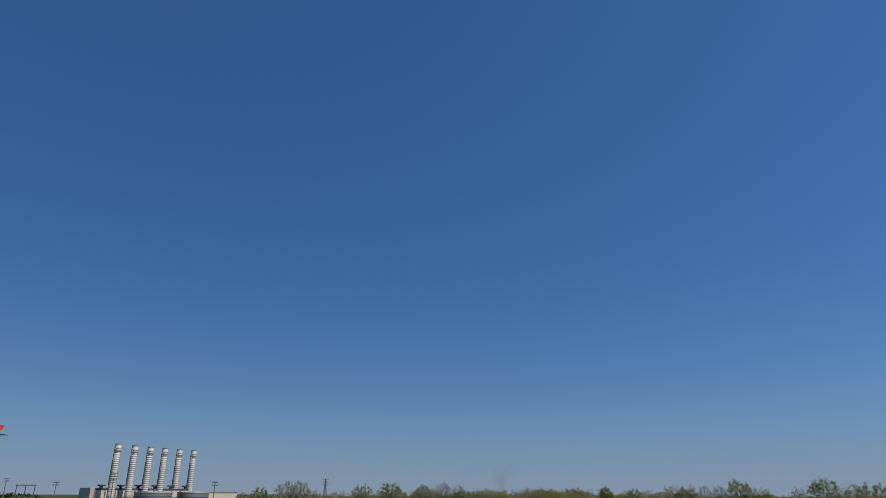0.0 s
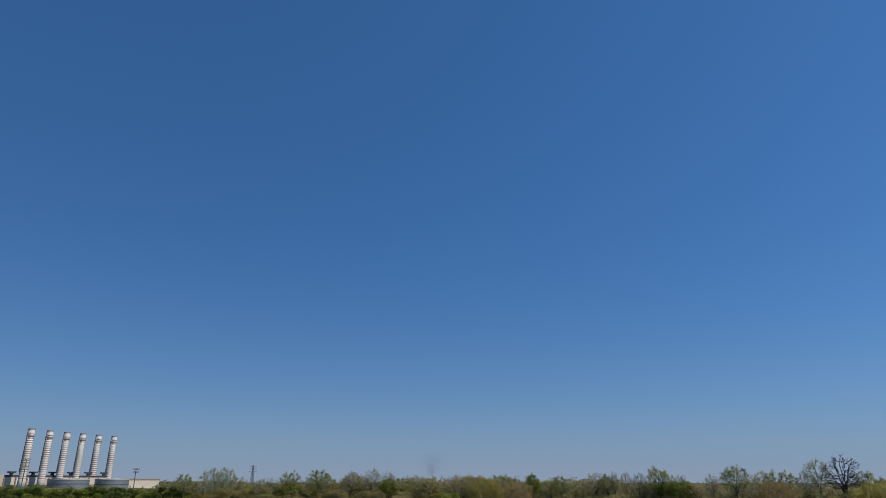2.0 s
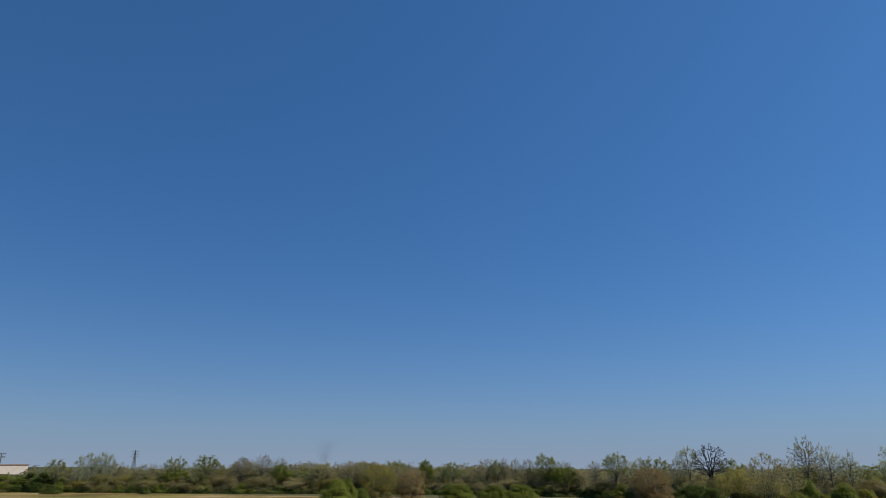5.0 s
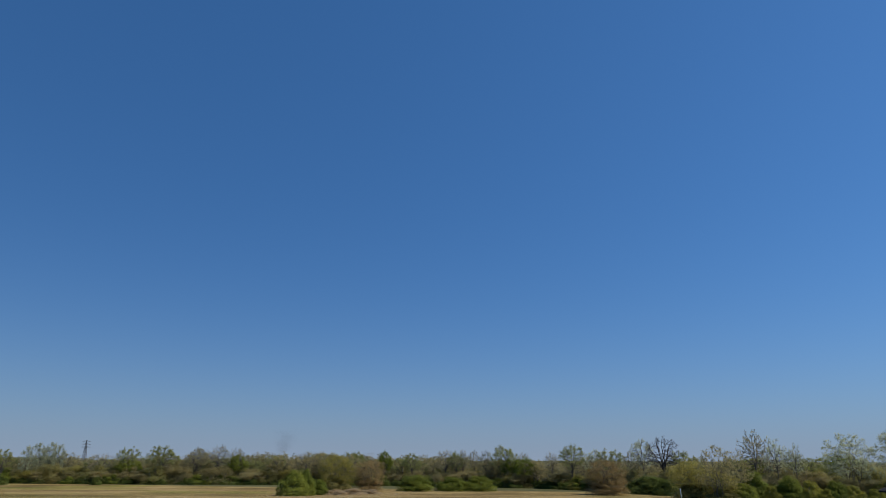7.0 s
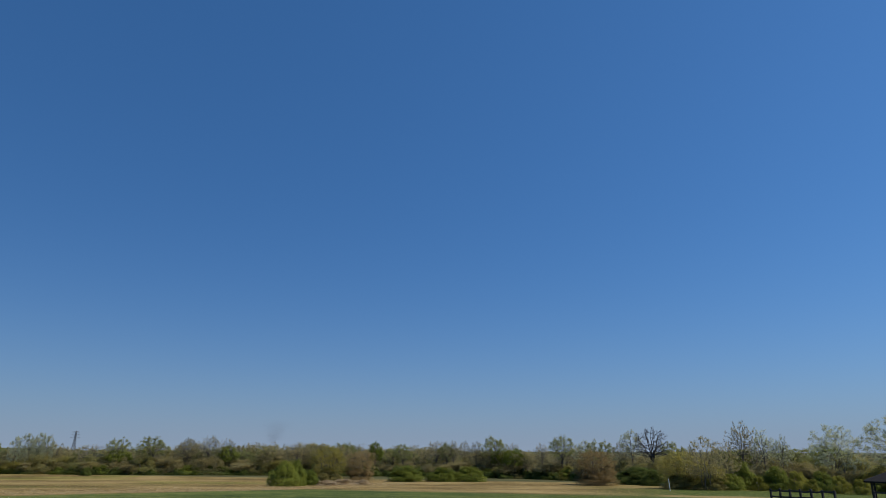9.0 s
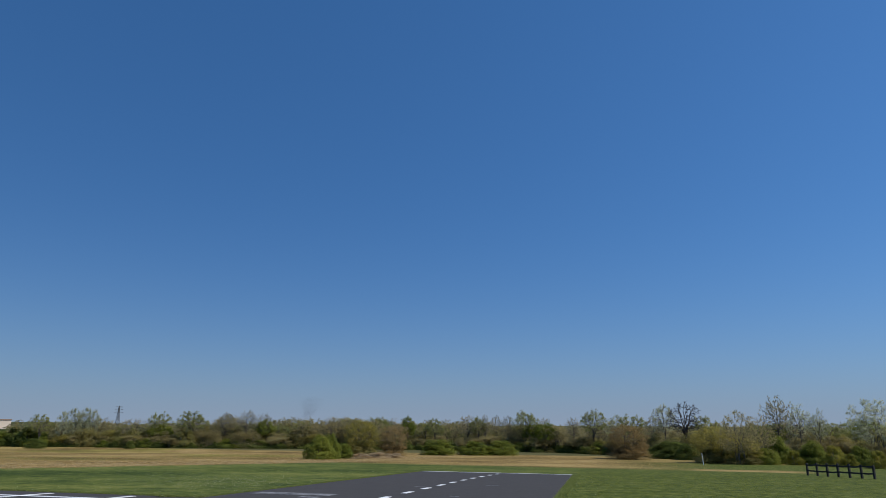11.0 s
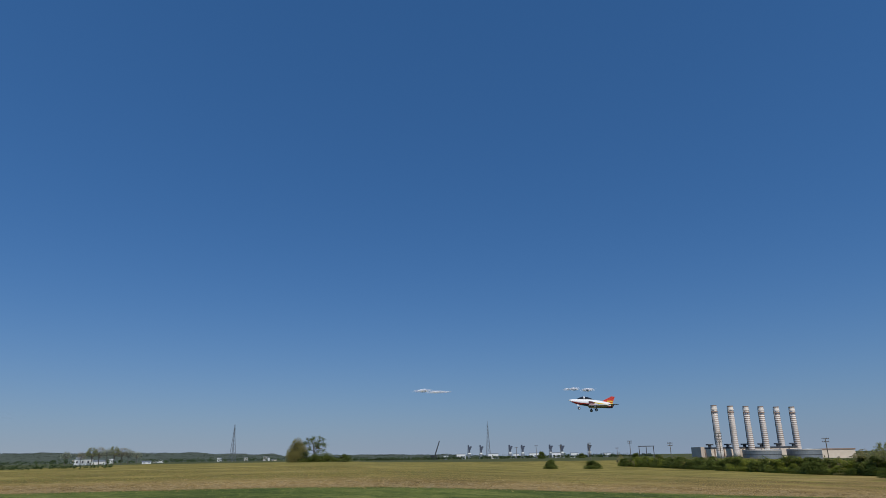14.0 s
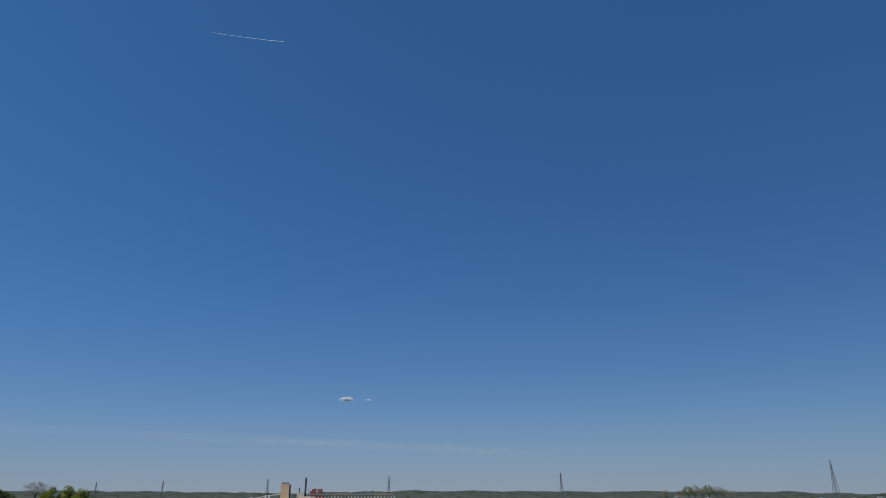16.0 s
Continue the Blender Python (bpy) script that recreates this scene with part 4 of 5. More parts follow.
# ================= poles, pylons, masts =================
def utility_pole(az, d, el, arms=2, turn=0.0):
    h = height(az, d, el)
    ob = thing("utility_pole", "weathered wooden power line pole with crossarms", "utility pole", spot(az, d), turn, "power line poles")
    part("pole", Shape().tube((0, 0, -0.5), (0, 0, h), 0.3, 0.2, 8), BARK, ob)
    for k in range(arms):
        z = h - 0.7 - 1.6 * k
        part("crossarm", Shape().box(0, 0.2, z, 3.6 - 0.3 * k, 0.3, 0.32), BARK, ob)
        for x in (-1.55, -0.6, 0.6, 1.55):
            part("insulator", Shape().lathe([(0.1, z + 0.3), (0.17, z + 0.45), (0.12, z + 0.75)], 6, (x, 0.2, 0)), DARK_METAL, ob)


utility_pole(-15.9, 430, 1.5, 4, 20)
utility_pole(-8.62, 430, 0.92, 2, 10)
utility_pole(-19.6, 520, 0.84, 2, 15)
utility_pole(-22.7, 600, 1.05, 2, 15)
utility_pole(-25.95, 620, 0.96, 2, 20)
for az, el, arms in ((-31.95, 0.7, 1), (-30.3, 0.82, 1), (-28.3, 0.8, 2), (-23.75, 0.52, 1)):
    utility_pole(az, 760, el, arms, 30)


def pylon(az, d, el, turn=0.0, base=4.0, label="grey lattice steel power pylon with three crossarms", arms=3, thick=0.34):
    h = height(az, d, el)
    ob = thing("pylon", label, "pylon", spot(az, d), turn, "power pylons")
    wid = lambda z: base * (1 - z / (h * 0.72)) + 0.8 * z / (h * 0.72) if z < h * 0.72 else 0.8
    for sx in (-1, 1):
        for sy in (-1, 1):
            g = Shape()
            g.tube((sx * wid(0), sy * wid(0), -0.5), (sx * 0.8, sy * 0.8, h * 0.72), thick, thick * 0.8, 4)
            g.tube((sx * 0.8, sy * 0.8, h * 0.72), (sx * 0.3, sy * 0.3, h), thick * 0.8, thick * 0.6, 4)
            part("leg", g, STEEL, ob)
    br = Shape()
    zs = [h * q for q in (0.02, 0.16, 0.29, 0.41, 0.52, 0.62, 0.72, 0.81, 0.9)]
    for a, b in zip(zs, zs[1:]):
        wa, wb = wid(a), wid(b)
        for sgn in (-1, 1):
            br.tube((-wa, sgn * wa, a), (wb, sgn * wb, b), thick * 0.45, thick * 0.45, 3)
            br.tube((wa, sgn * wa, a), (-wb, sgn * wb, b), thick * 0.45, thick * 0.45, 3)
            br.tube((sgn * wa, -wa, a), (sgn * wb, wb, b), thick * 0.45, thick * 0.45, 3)
    part("bracing", br, STEEL, ob)
    for k in range(arms):
        z = h * (0.74 + 0.1 * k)
        r = 6.0 - 0.6 * k
        g = Shape()
        for sgn in (-1, 1):
            g.tube((0, 0.3 * sgn, z), (r, 0, z + 0.5), thick * 0.7, thick * 0.5, 4)
            g.tube((0, 0.3 * sgn, z + 1.6), (r, 0, z + 0.5), thick * 0.5, thick * 0.5, 4)
            g.tube((0, 0.3 * sgn, z), (-r, 0, z + 0.5), thick * 0.7, thick * 0.5, 4)
            g.tube((0, 0.3 * sgn, z + 1.6), (-r, 0, z + 0.5), thick * 0.5, thick * 0.5, 4)
        part("crossarm", g, STEEL, ob)
    return ob


STEEL = plain("weathered_steel", (0.09, 0.1, 0.11), (0.2, 0.21, 0.22), 0.6, 0.4, 0.3)
pylon(0.0, 900, 1.2, 30, 2.6, thick=0.3)
pylon(-75.17, 1200, 2.2, 15)
pylon(-89.37, 1335, 2.0, 70)
pylon(-99.14, 1540, 1.72, 60)
pylon(-106.98, 1760, 1.5, 60)
pylon(-111.56, 1920, 1.38, 60)
pylon(-34.3, 900, 2.85, 40, 2.8, "tall tapering lattice steel mast", 0, 0.24)
pylon(-55.3, 900, 2.8, 20, 3.2, "tall tapering lattice steel mast with wide feet", 0, 0.22)

gantry = thing("line_gantry", "dark steel power line portal frame", "gantry", spot(-21.45, 560), 20)
gh = height(-21.45, 560, 0.63)
for x in (-5.6, 0, 5.6):
    part("post", Shape().tube((x, 0, -0.5), (x * 0.97, 0, gh), 0.32, 0.26, 6), DARK_METAL, gantry)
part("beam", Shape().box(0, 0, gh - 0.7, 12.4, 0.5, 0.6), DARK_METAL, gantry)

# peaking turbine yard
BLUE_STEEL = plain("blue_steel", (0.03, 0.04, 0.06), (0.075, 0.09, 0.125), 0.6, 0.5)
WHITE_WALL = plain("white_wall", (0.62, 0.62, 0.6), (0.82, 0.82, 0.8), 0.7, 0.3)
for k, az in enumerate((-35.91, -34.92, -32.48, -31.44, -29.12, -28.18, -25.97)):
    d = 900
    h = height(az, d, 0.95 - 0.015 * k)
    ob = thing("exhaust_stack", "dark blue-grey turbine exhaust stack on a pale base", "exhaust stack", spot(az, d), 40, "turbine exhaust stacks")
    part("base", Shape().loft([[(sx * q, sy * q, z) for sx, sy in ((-1, -1), (1, -1), (1, 1), (-1, 1))] for q, z in ((2.2, -1), (2.0, h * 0.36), (1.3, h * 0.44))]), GREY_METAL, ob, "grey base housing")
    part("shaft", Shape().loft([[(sx * q, sy * q, z) for sx, sy in ((-1, -1), (1, -1), (1, 1), (-1, 1))] for q, z in ((1.35, h * 0.42), (1.15, h * 0.7))]), BLUE_STEEL, ob)
    part("head", Shape().box(0.3, 0, h * 0.66, 3.6, 3.0, h * 0.2).box(-0.9, 0, h * 0.86, 1.8, 2.0, h * 0.12), BLUE_STEEL, ob, "dark silencer head")
    part("hood", Shape().box(2.1, 0, h * 0.8, 2.4, 1.6, h * 0.1), BLUE_STEEL, ob)
    part("rail", Shape().tube((-2.6, -2.6, 0), (-2.6, -2.6, h * 0.9), 0.25, 0.25, 4), STEEL, ob)
for az, w, el in ((-36.6, 14, 0.22), (-33.9, 16, 0.2), (-30.5, 16, 0.2), (-32.0, 9, 0.16), (-28.7, 14, 0.2), (-27.2, 12, 0.16), (-37.9, 8, 0.1), (-24.6, 10, 0.1)):
    d, w = 885, w * 0.8
    h = height(az, d, el)
    ob = thing("white_shed", "white flat-roofed industrial shed", "shed", spot(az, d), 35, "sheds in the turbine yard")
    part("wall", Shape().box(0, 0, -1, w, 9, h + 1), WHITE_WALL, ob)
    part("roof", Shape().box(0, 0, h, w + 0.5, 9.5, 0.5), GREY_METAL, ob)
    for x in (-w * 0.3, w * 0.1, w * 0.34):
        part("door", Shape().box(x, -4.55, 0, 2.6, 0.2, h * 0.6), GREY_METAL, ob)
crane = thing("crane", "dark crawler crane with a raised lattice boom", "crane", spot(-38.85, 880), 0)
p0, p1 = spot(-38.85, 880), spot(-38.42, 880)
run = (p1 - p0).xy
ch = height(-38.42, 880, 1.3)
cb = Shape()
for o in (-0.5, 0.5):
    cb.tube((0, o, 3), (run.x, run.y + o, ch), 0.42, 0.3, 4)
part("boom", cb, DARK_METAL, crane)
part("cab", Shape().box(-1.5, 0, 1.4, 7, 4, 4), DARK_METAL, crane)
part("track", Shape().box(0, -2, -0.2, 8, 1.2, 1.6), DARK_METAL, crane)
part("track", Shape().box(0, 2, -0.2, 8, 1.2, 1.6), DARK_METAL, crane)

# ================= west: hills, works, houses =================
HILL = plain("wooded_hill", (0.04, 0.052, 0.03), (0.08, 0.092, 0.055), 0.95, 0.03)


def hill_elevation(az):
    pts = [(-135, 0.8), (-118, 0.86), (-106, 0.84), (-97, 0.72), (-88, 0.95), (-80, 0.88), (-66, 0.82), (-58, 0.72), (-52, 0.5), (-50, 0.28), (-47.5, 0.36), (-44, 0.42), (-38, 0.3), (-33, 0.1), (-25, 0.05)]
    for (a, e), (b, f) in zip(pts, pts[1:]):
        if a <= az <= b:
            return e + (f - e) * (az - a) / (b - a)
    return 0.0


HILL_STEPS = ((3000, 0.0), (3300, 0.3), (3600, 0.62), (3900, 0.88), (4150, 1.0), (4350, 0.85))


def hill_top(az, d):
    """Height of the hillside at a bearing and distance."""
    q = HILL_STEPS[-1][1]
    for (a, e), (b, f) in zip(HILL_STEPS, HILL_STEPS[1:]):
        if a <= d <= b:
            q = e + (f - e) * (d - a) / (b - a)
    z = spot(az, d).z
    top = EYE.z + 4150 * math.tan(radians(hill_elevation(az))) - z
    bump = noise.noise(Vector((az * 0.7, d * 0.003, 0))) * 9 + noise.noise(Vector((az * 4.0, d * 0.01, 3))) * 3.5
    return z - 2 + max(0.0, (top - 7) * q + bump * min(1.0, q * 2))


def build_hills():
    sh = Shape()
    cols = 440
    for i in range(cols + 1):
        az = -135 + 110 * i / cols
        for d, q in HILL_STEPS:
            p = spot(az, d)
            sh.v.append((p.x, p.y, hill_top(az, d)))
    n = len(HILL_STEPS)
    sh.f = [(i * n + k, i * n + k + 1, (i + 1) * n + k + 1, (i + 1) * n + k) for i in range(cols) for k in range(n - 1)]
    tagged(part("hills", sh, HILL, smooth=True), "long low wooded hills on the horizon", "hills", kind="structure")
    g = np.random.default_rng(12)
    wd = Shape()
    for k in range(3600):
        az, d = g.uniform(-130, -34), 3150 + 1020 * g.uniform() ** 0.7
        if hill_elevation(az) < 0.15:
            continue
        p = spot(az, d)
        z, h = hill_top(az, d), g.uniform(7, 13)
        c = g.normal(size=(22, 3)) * np.array([7.0, 7.0, 0.9]) + np.array([p.x, p.y, z + h * 0.12])
        wd.cards(c, 1.1, g, (p.x, p.y, z))
    tagged(part("hill_woods", wd, leafy("hill_wood", (0.05, 0.064, 0.036), (0.085, 0.098, 0.058), 0.5)), "woods that cover the distant hills", "woods", kind="stuff")


build_hills()

RED_STEEL = plain("red_steel", (0.13, 0.026, 0.024), (0.24, 0.055, 0.045), 0.7, 0.3)
works = thing("factory", "old factory with beige tower block and red towers", "factory", spot(-96.5, 1750), 0)


def works_box(name, az0, az1, el0, el1, d, mat, deep=16, label=""):
    """A block of the works between two bearings and two elevations."""
    a, b = spot(az0, d), spot(az1, d)
    mid = (a + b) / 2
    w = (b - a).xy.length
    z0, z1 = EYE.z + d * math.tan(radians(el0)), EYE.z + d * math.tan(radians(el1))
    ang = math.atan2(b.y - a.y, b.x - a.x)
    m = Matrix.Translation((mid.x, mid.y, 0)) @ Matrix.Rotation(ang, 4, "Z")
    m = works.matrix_basis.inverted() @ m
    return part(name, Shape().box(0, 0, z0, w, deep, z1 - z0, m), mat, works, label)


def works_tube(name, az, el0, el1, d, r, mat, label="", lean=0.0):
    p = spot(az, d)
    z0, z1 = EYE.z + d * math.tan(radians(el0)), EYE.z + d * math.tan(radians(el1))
    o = works.matrix_basis.translation
    return part(name, Shape().tube((p.x - o.x, p.y - o.y, z0 - o.z), (p.x - o.x, p.y - o.y + lean, z1 - o.z), r, r * 0.85, 10), mat, works, label)


TAN = plain("tan_wall", (0.42, 0.3, 0.17), (0.55, 0.41, 0.26), 0.8, 0.12)
works_box("tower_block", -98.08, -97.42, -0.05, 1.33, 1750, TAN, 26, "tan windowless tower block")
works_box("side_wall", -97.42, -97.3, -0.05, 1.3, 1752, DARK_METAL, 24)
for a in (-98.0, -97.8, -97.6):
    works_box("roof_unit", a, a + 0.12, 1.33, 1.46, 1750, DARK_METAL, 6)
works_box("annex", -98.6, -97.0, -0.05, 0.28, 1745, BEIGE, 20)
works_box("annex", -96.8, -96.2, 0.0, 0.7, 1760, CONCRETE, 20)
works_box("low_block", -96.6, -95.3, -0.05, 0.4, 1745, BEIGE, 20)
works_box("low_block", -96.0, -94.6, -0.05, 0.42, 1750, RED_STEEL, 20, "dull red low building")
works_tube("chimney", -96.13, 0.0, 1.84, 1760, 2.6, DARK_METAL, "tall black chimney")
works_tube("chimney", -96.6, 0.0, 1.05, 1770, 1.6, DARK_METAL, "short dark chimney")
works_tube("chimney", -95.85, 0.0, 0.98, 1790, 1.0, GREY_METAL)
works_tube("chimney", -95.6, 0.0, 1.0, 1790, 1.0, GREY_METAL)
for a, e in ((-95.66, 0.8), (-95.5, 0.95), (-95.34, 1.0), (-95.08, 0.98), (-94.86, 0.98)):
    works_tube("red_tower", a, 0.0, e, 1748, 3.3, RED_STEEL, "dark red cylindrical tower")
for a in (-99.2, -98.95):
    works_tube("white_silo", a, -0.05, 0.5, 1735, 3.2, WHITE_WALL, "white silo")
for az0, el0, az1, el1 in ((-101.0, 0.1, -98.1, 0.56), (-101.7, 0.02, -100.2, 0.3)):
    a, b = spot(az0, 1745), spot(az1, 1745)
    a.z, b.z = EYE.z + 1745 * math.tan(radians(el0)), EYE.z + 1745 * math.tan(radians(el1))
    o = works.matrix_basis.translation
    part("conveyor", Shape().tube(a - o, b - o, 1.5, 1.5, 6), CONCRETE, works, "grey inclined conveyor gallery")
    for k in range(1, 5):
        q = a.lerp(b, k / 5) - o
        part("trestle", Shape().tube((q.x, q.y, spot(az0, 1745).z - o.z - 1), q, 0.6, 0.6, 4), STEEL, works)

rack = thing("storage_rack", "long grey concrete trestle with a row of piers", "trestle", spot(-91.5, 1600), 0)
ro = rack.matrix_basis.translation
n_piers = 26
for k in range(n_piers):
    az = -95.6 + (6.7) * k / (n_piers - 1)
    p = spot(az, 1600) - ro
    zt = EYE.z + 1600 * math.tan(radians(0.52)) - ro.z
    part("pier", Shape().loft([[(p.x + sx * q, p.y + sy * 1.6, z) for sx, sy in ((-1, -1), (1, -1), (1, 1), (-1, 1))] for q, z in ((2.0, -1), (1.7, zt - 2.4), (2.6, zt))]), CONCRETE, rack)
for k in range(4):
    a, b = spot(-95.7 + 1.7 * k, 1600) - ro, spot(-95.7 + 1.7 * (k + 1) - 0.04, 1600) - ro
    zt = EYE.z + 1600 * math.tan(radians(0.52)) - ro.z + 0.5 * (k % 2)
    part("deck", Shape().loft([[(q.x - 4, q.y, z) for q, z in ((a, zt), (b, zt), (b, zt + 2.6), (a, zt + 2.6))], [(q.x + 4, q.y, z) for q, z in ((a, zt), (b, zt), (b, zt + 2.6), (a, zt + 2.6))]]), STACK_DARK if k % 2 else GREY_METAL, rack, "dark deck girder")


def house(az, d, w, deep, el, turn, mat, gable=True, label="white farm building with a pale roof"):
    h = height(az, d, el)
    ob = thing("house", label, "house", spot(az, d), turn, "buildings on the plain")
    eave = h * (0.66 if gable else 0.92)
    part("wall", Shape().box(0, 0, -1, w, deep, eave + 1), mat, ob)
    if gable:
        part("roof", Shape().add([(-w / 2 - .4, -deep / 2 - .4, eave), (w / 2 + .4, -deep / 2 - .4, eave), (w / 2 + .4, deep / 2 + .4, eave), (-w / 2 - .4, deep / 2 + .4, eave), (-w / 2 - .4, 0, h), (w / 2 + .4, 0, h)],
                                 [(0, 1, 5, 4), (2, 3, 4, 5), (0, 4, 3), (1, 2, 5), (3, 2, 1, 0)]), GREY_METAL, ob)
    else:
        part("roof", Shape().box(0, 0, eave, w + .6, deep + .6, h - eave), GREY_METAL, ob)
    for x in np.arange(-w / 2 + 2, w / 2 - 1, 4.5):
        part("window", Shape().box(float(x), -deep / 2 - 0.06, eave * 0.35, 1.3, 0.14, eave * 0.35), DARK_METAL, ob)


house(-65.9, 700, 15, 9, 0.3, 70, WHITE_WALL, False, "white flat-roofed farm building")
house(-66.2, 705, 5, 5, 0.42, 70, WHITE_WALL, True, "tall white gabled barn end")
house(-64.9, 712, 12, 8, 0.22, 60, WHITE_WALL, True, "white barn among bare trees")
house(-61.6, 720, 8, 6, 0.1, 60, WHITE_WALL, True, "small white shed in the field")
hr = np.random.default_rng(21)
for k in range(26):
    az = hr.uniform(-92, -52)
    house(az, hr.uniform(1500, 2500), hr.uniform(10, 34), 10, hr.uniform(0.06, 0.3), 90 + az * -1 + hr.uniform(-20, 20), [WHITE_WALL, CONCRETE, BEIGE][k % 3], k % 2 == 0, "pale building among trees on the plain")
for k in range(6):
    house(-106.5 + 0.75 * k, 1500, 16, 12, 0.16, -10, CONCRETE if k % 2 else WHITE_WALL, False, "long pale low industrial building")
for k in range(8):
    az = -91.5 + 0.33 * k
    house(az, 1450, 7, 7, 0.02 + 0.06 * (k % 3), 0, WHITE_WALL, k % 2 == 0, "small white building before the trestle")

# trees on the plain to the west
plant("roundtree", "round_tree", "dense rounded tree in brown-green bud on the plain", "tree", -345.6, 288.2, 14.4, 15.0, rng)
plant("open", "open_tree", "open spreading tree with tufts of young leaf", "tree", -342.4, 299.0, 16.2, 16.0, rng)
for x, y, h, w in [(-338.0, 291.0, 6.4, 17.0), (-329.0, 297.0, 6.2, 16.0), (-320.5, 305.0, 4.8, 12.0)]:
    plant("darkbush", "dark_bush", "low dark green bush beside trees on the plain", "bush", x, y, h, w, rng)
for az, d, h, w in [(-114.4, 300, 7.0, 9.5), (-113.2, 302, 7.4, 10.0), (-112.2, 301, 6.4, 8.0)]:
    p = spot(az, d)
    plant("bush", "green_tree", "rounded bright green tree on the plain", "tree", p.x, p.y, h, w, rng)
p = spot(-115.3, 320)
plant("bare", "bare_tree", "leafless grey tree behind green ones", "tree", p.x, p.y, 9.4, 9.5, rng)
p = spot(-117.4, 330)
plant("darkbush", "dark_bush", "dark green bush on the plain", "bush", p.x, p.y, 6.4, 13.0, rng)
for az, d, h in [(-67.1, 716, 10.0), (-66.1, 690, 9.6), (-65.4, 686, 12.4), (-64.9, 692, 13.0), (-64.4, 686, 12.2), (-63.9, 690, 13.2), (-63.4, 688, 12.4), (-62.9, 692, 11.8), (-62.3, 694, 9.4)]:
    p = spot(az, d)
    plant(["budding", "bare", "airy"][int(abs(az) * 10) % 3], "farm_tree", "thin grey-green spring tree round the farm", "tree", p.x, p.y, h * 1.2, h * 0.95, rng, "trees round the farm")

for az, d, h, w in [(-29.9, 700, 7.0, 8.0), (-22.3, 640, 5.4, 9.0), (-20.6, 620, 5.0, 9.0), (-26.6, 720, 4.6, 9.0)]:
    p = spot(az, d)
    plant("roundbush", "dark_bush", "dark green round bush beside the turbine yard", "bush", p.x, p.y, h, w, rng)

# ================= fence, post, shelter =================
DARK_WOOD = plain("dark_wood", (0.012, 0.01, 0.009), (0.04, 0.033, 0.028), 0.8, 5.0, stretch=(1, 1, 6))
WHITE_PAINT = plain("white_paint", (0.6, 0.6, 0.57), (0.8, 0.8, 0.77), 0.5, 3.0)


def rail_fence(a, b, count, h=1.3):
    a, b = Vector((*a, land(*a))), Vector((*b, land(*b)))
    ob = thing("rail_fence", "dark-stained wooden post and rail fence in grass", "fence", a, 0, "wooden fences")
    fr = random.Random(3)
    pts = []
    for k in range(count):
        p = a.lerp(b, k / (count - 1))
        p.z = land(p.x, p.y)
        q = p - a
        hk = h * fr.uniform(0.95, 1.05)
        part("post", Shape().loft([[(q.x + sx * 0.085 * e + lx, q.y + sy * 0.085 * e, q.z + z) for sx, sy in ((-1, -1), (1, -1), (1, 1), (-1, 1))] for e, z, lx in ((1, -0.3, 0), (1, hk - 0.05, 0.02), (0.7, hk, 0.02))]), DARK_WOOD, ob)
        pts.append(q)
    for p, q in zip(pts, pts[1:]):
        for z in (0.48, 1.08):
            j = [fr.uniform(-0.04, 0.04) for _ in range(2)]
            u = (q - p).normalized() * 0.05
            part("rail", Shape().loft([[(e.x + 0.03 * sx, e.y + 0.03 * sx, e.z + z + jj + 0.075 * sz) for sx, sz in ((-1, -1), (1, -1), (1, 1), (-1, 1))] for e, jj in ((p - u, j[0]), (p.lerp(q, 0.5), j[0] - 0.03), (q + u, j[1]))]), DARK_WOOD, ob)
    return ob


rail_fence((67.8, 49.4), (63.7, 39.7), 7)
rail_fence((69.6, 39.4), (66.4, 31.6), 5)

pp = Vector((96.2, 90.4, land(96.2, 90.4)))
post = thing("marker_post", "white painted post leaning slightly in the grass", "post", pp)
part("shaft", Shape().tube((0, 0, -0.3), (-0.16, 0.05, 2.0), 0.065, 0.065, 10), WHITE_PAINT, post)
part("cap", Shape().lathe([(0.08, 0), (0.08, 0.05), (0.03, 0.09)], 10, (-0.16, 0.05, 1.98)), WHITE_PAINT, post)

sp = spot(62.25, 86)
shelter = thing("picnic_shelter", "open wooden picnic shelter with a dark hipped roof", "shelter", sp, 27)
for x in (-2.6, 2.6):
    for y in (-2.6, 2.6):
        part("post", Shape().box(x, y, -0.3, 0.2, 0.2, 2.5), DARK_WOOD, shelter)
part("roof", Shape().loft([[(sx * q, sy * q, z) for sx, sy in ((-1, -1), (1, -1), (1, 1), (-1, 1))] for q, z in ((3.2, 2.1), (3.25, 2.25), (0.25, 3.5))]), plain("shingle", (0.012, 0.011, 0.011), (0.03, 0.028, 0.027), 0.95, 3.0), shelter, "dark shingled hipped roof")
bpy.data.materials["shingle"].node_tree.nodes["Principled BSDF"].inputs["Specular IOR Level"].default_value = 0.1
part("beam", Shape().box(0, -2.6, 1.95, 5.6, 0.16, 0.2), DARK_WOOD, shelter)
part("beam", Shape().box(0, 2.6, 1.95, 5.6, 0.16, 0.2), DARK_WOOD, shelter)
part("table_top", Shape().box(0, 0, 0.72, 1.8, 0.8, 0.06), DARK_WOOD, shelter)
for x in (-0.6, 0.6):
    part("table_leg", Shape().box(x, 0, -0.3, 0.12, 0.6, 1.03), DARK_WOOD, shelter)

# ================= model jet in flight =================
JET_WHITE = plain("jet_white", (0.7, 0.7, 0.68), (0.84, 0.84, 0.82), 0.25, 6.0, bump=0.02)
JET_RED = plain("jet_red", (0.5, 0.035, 0.02), (0.62, 0.07, 0.035), 0.3, 6.0, bump=0.02)
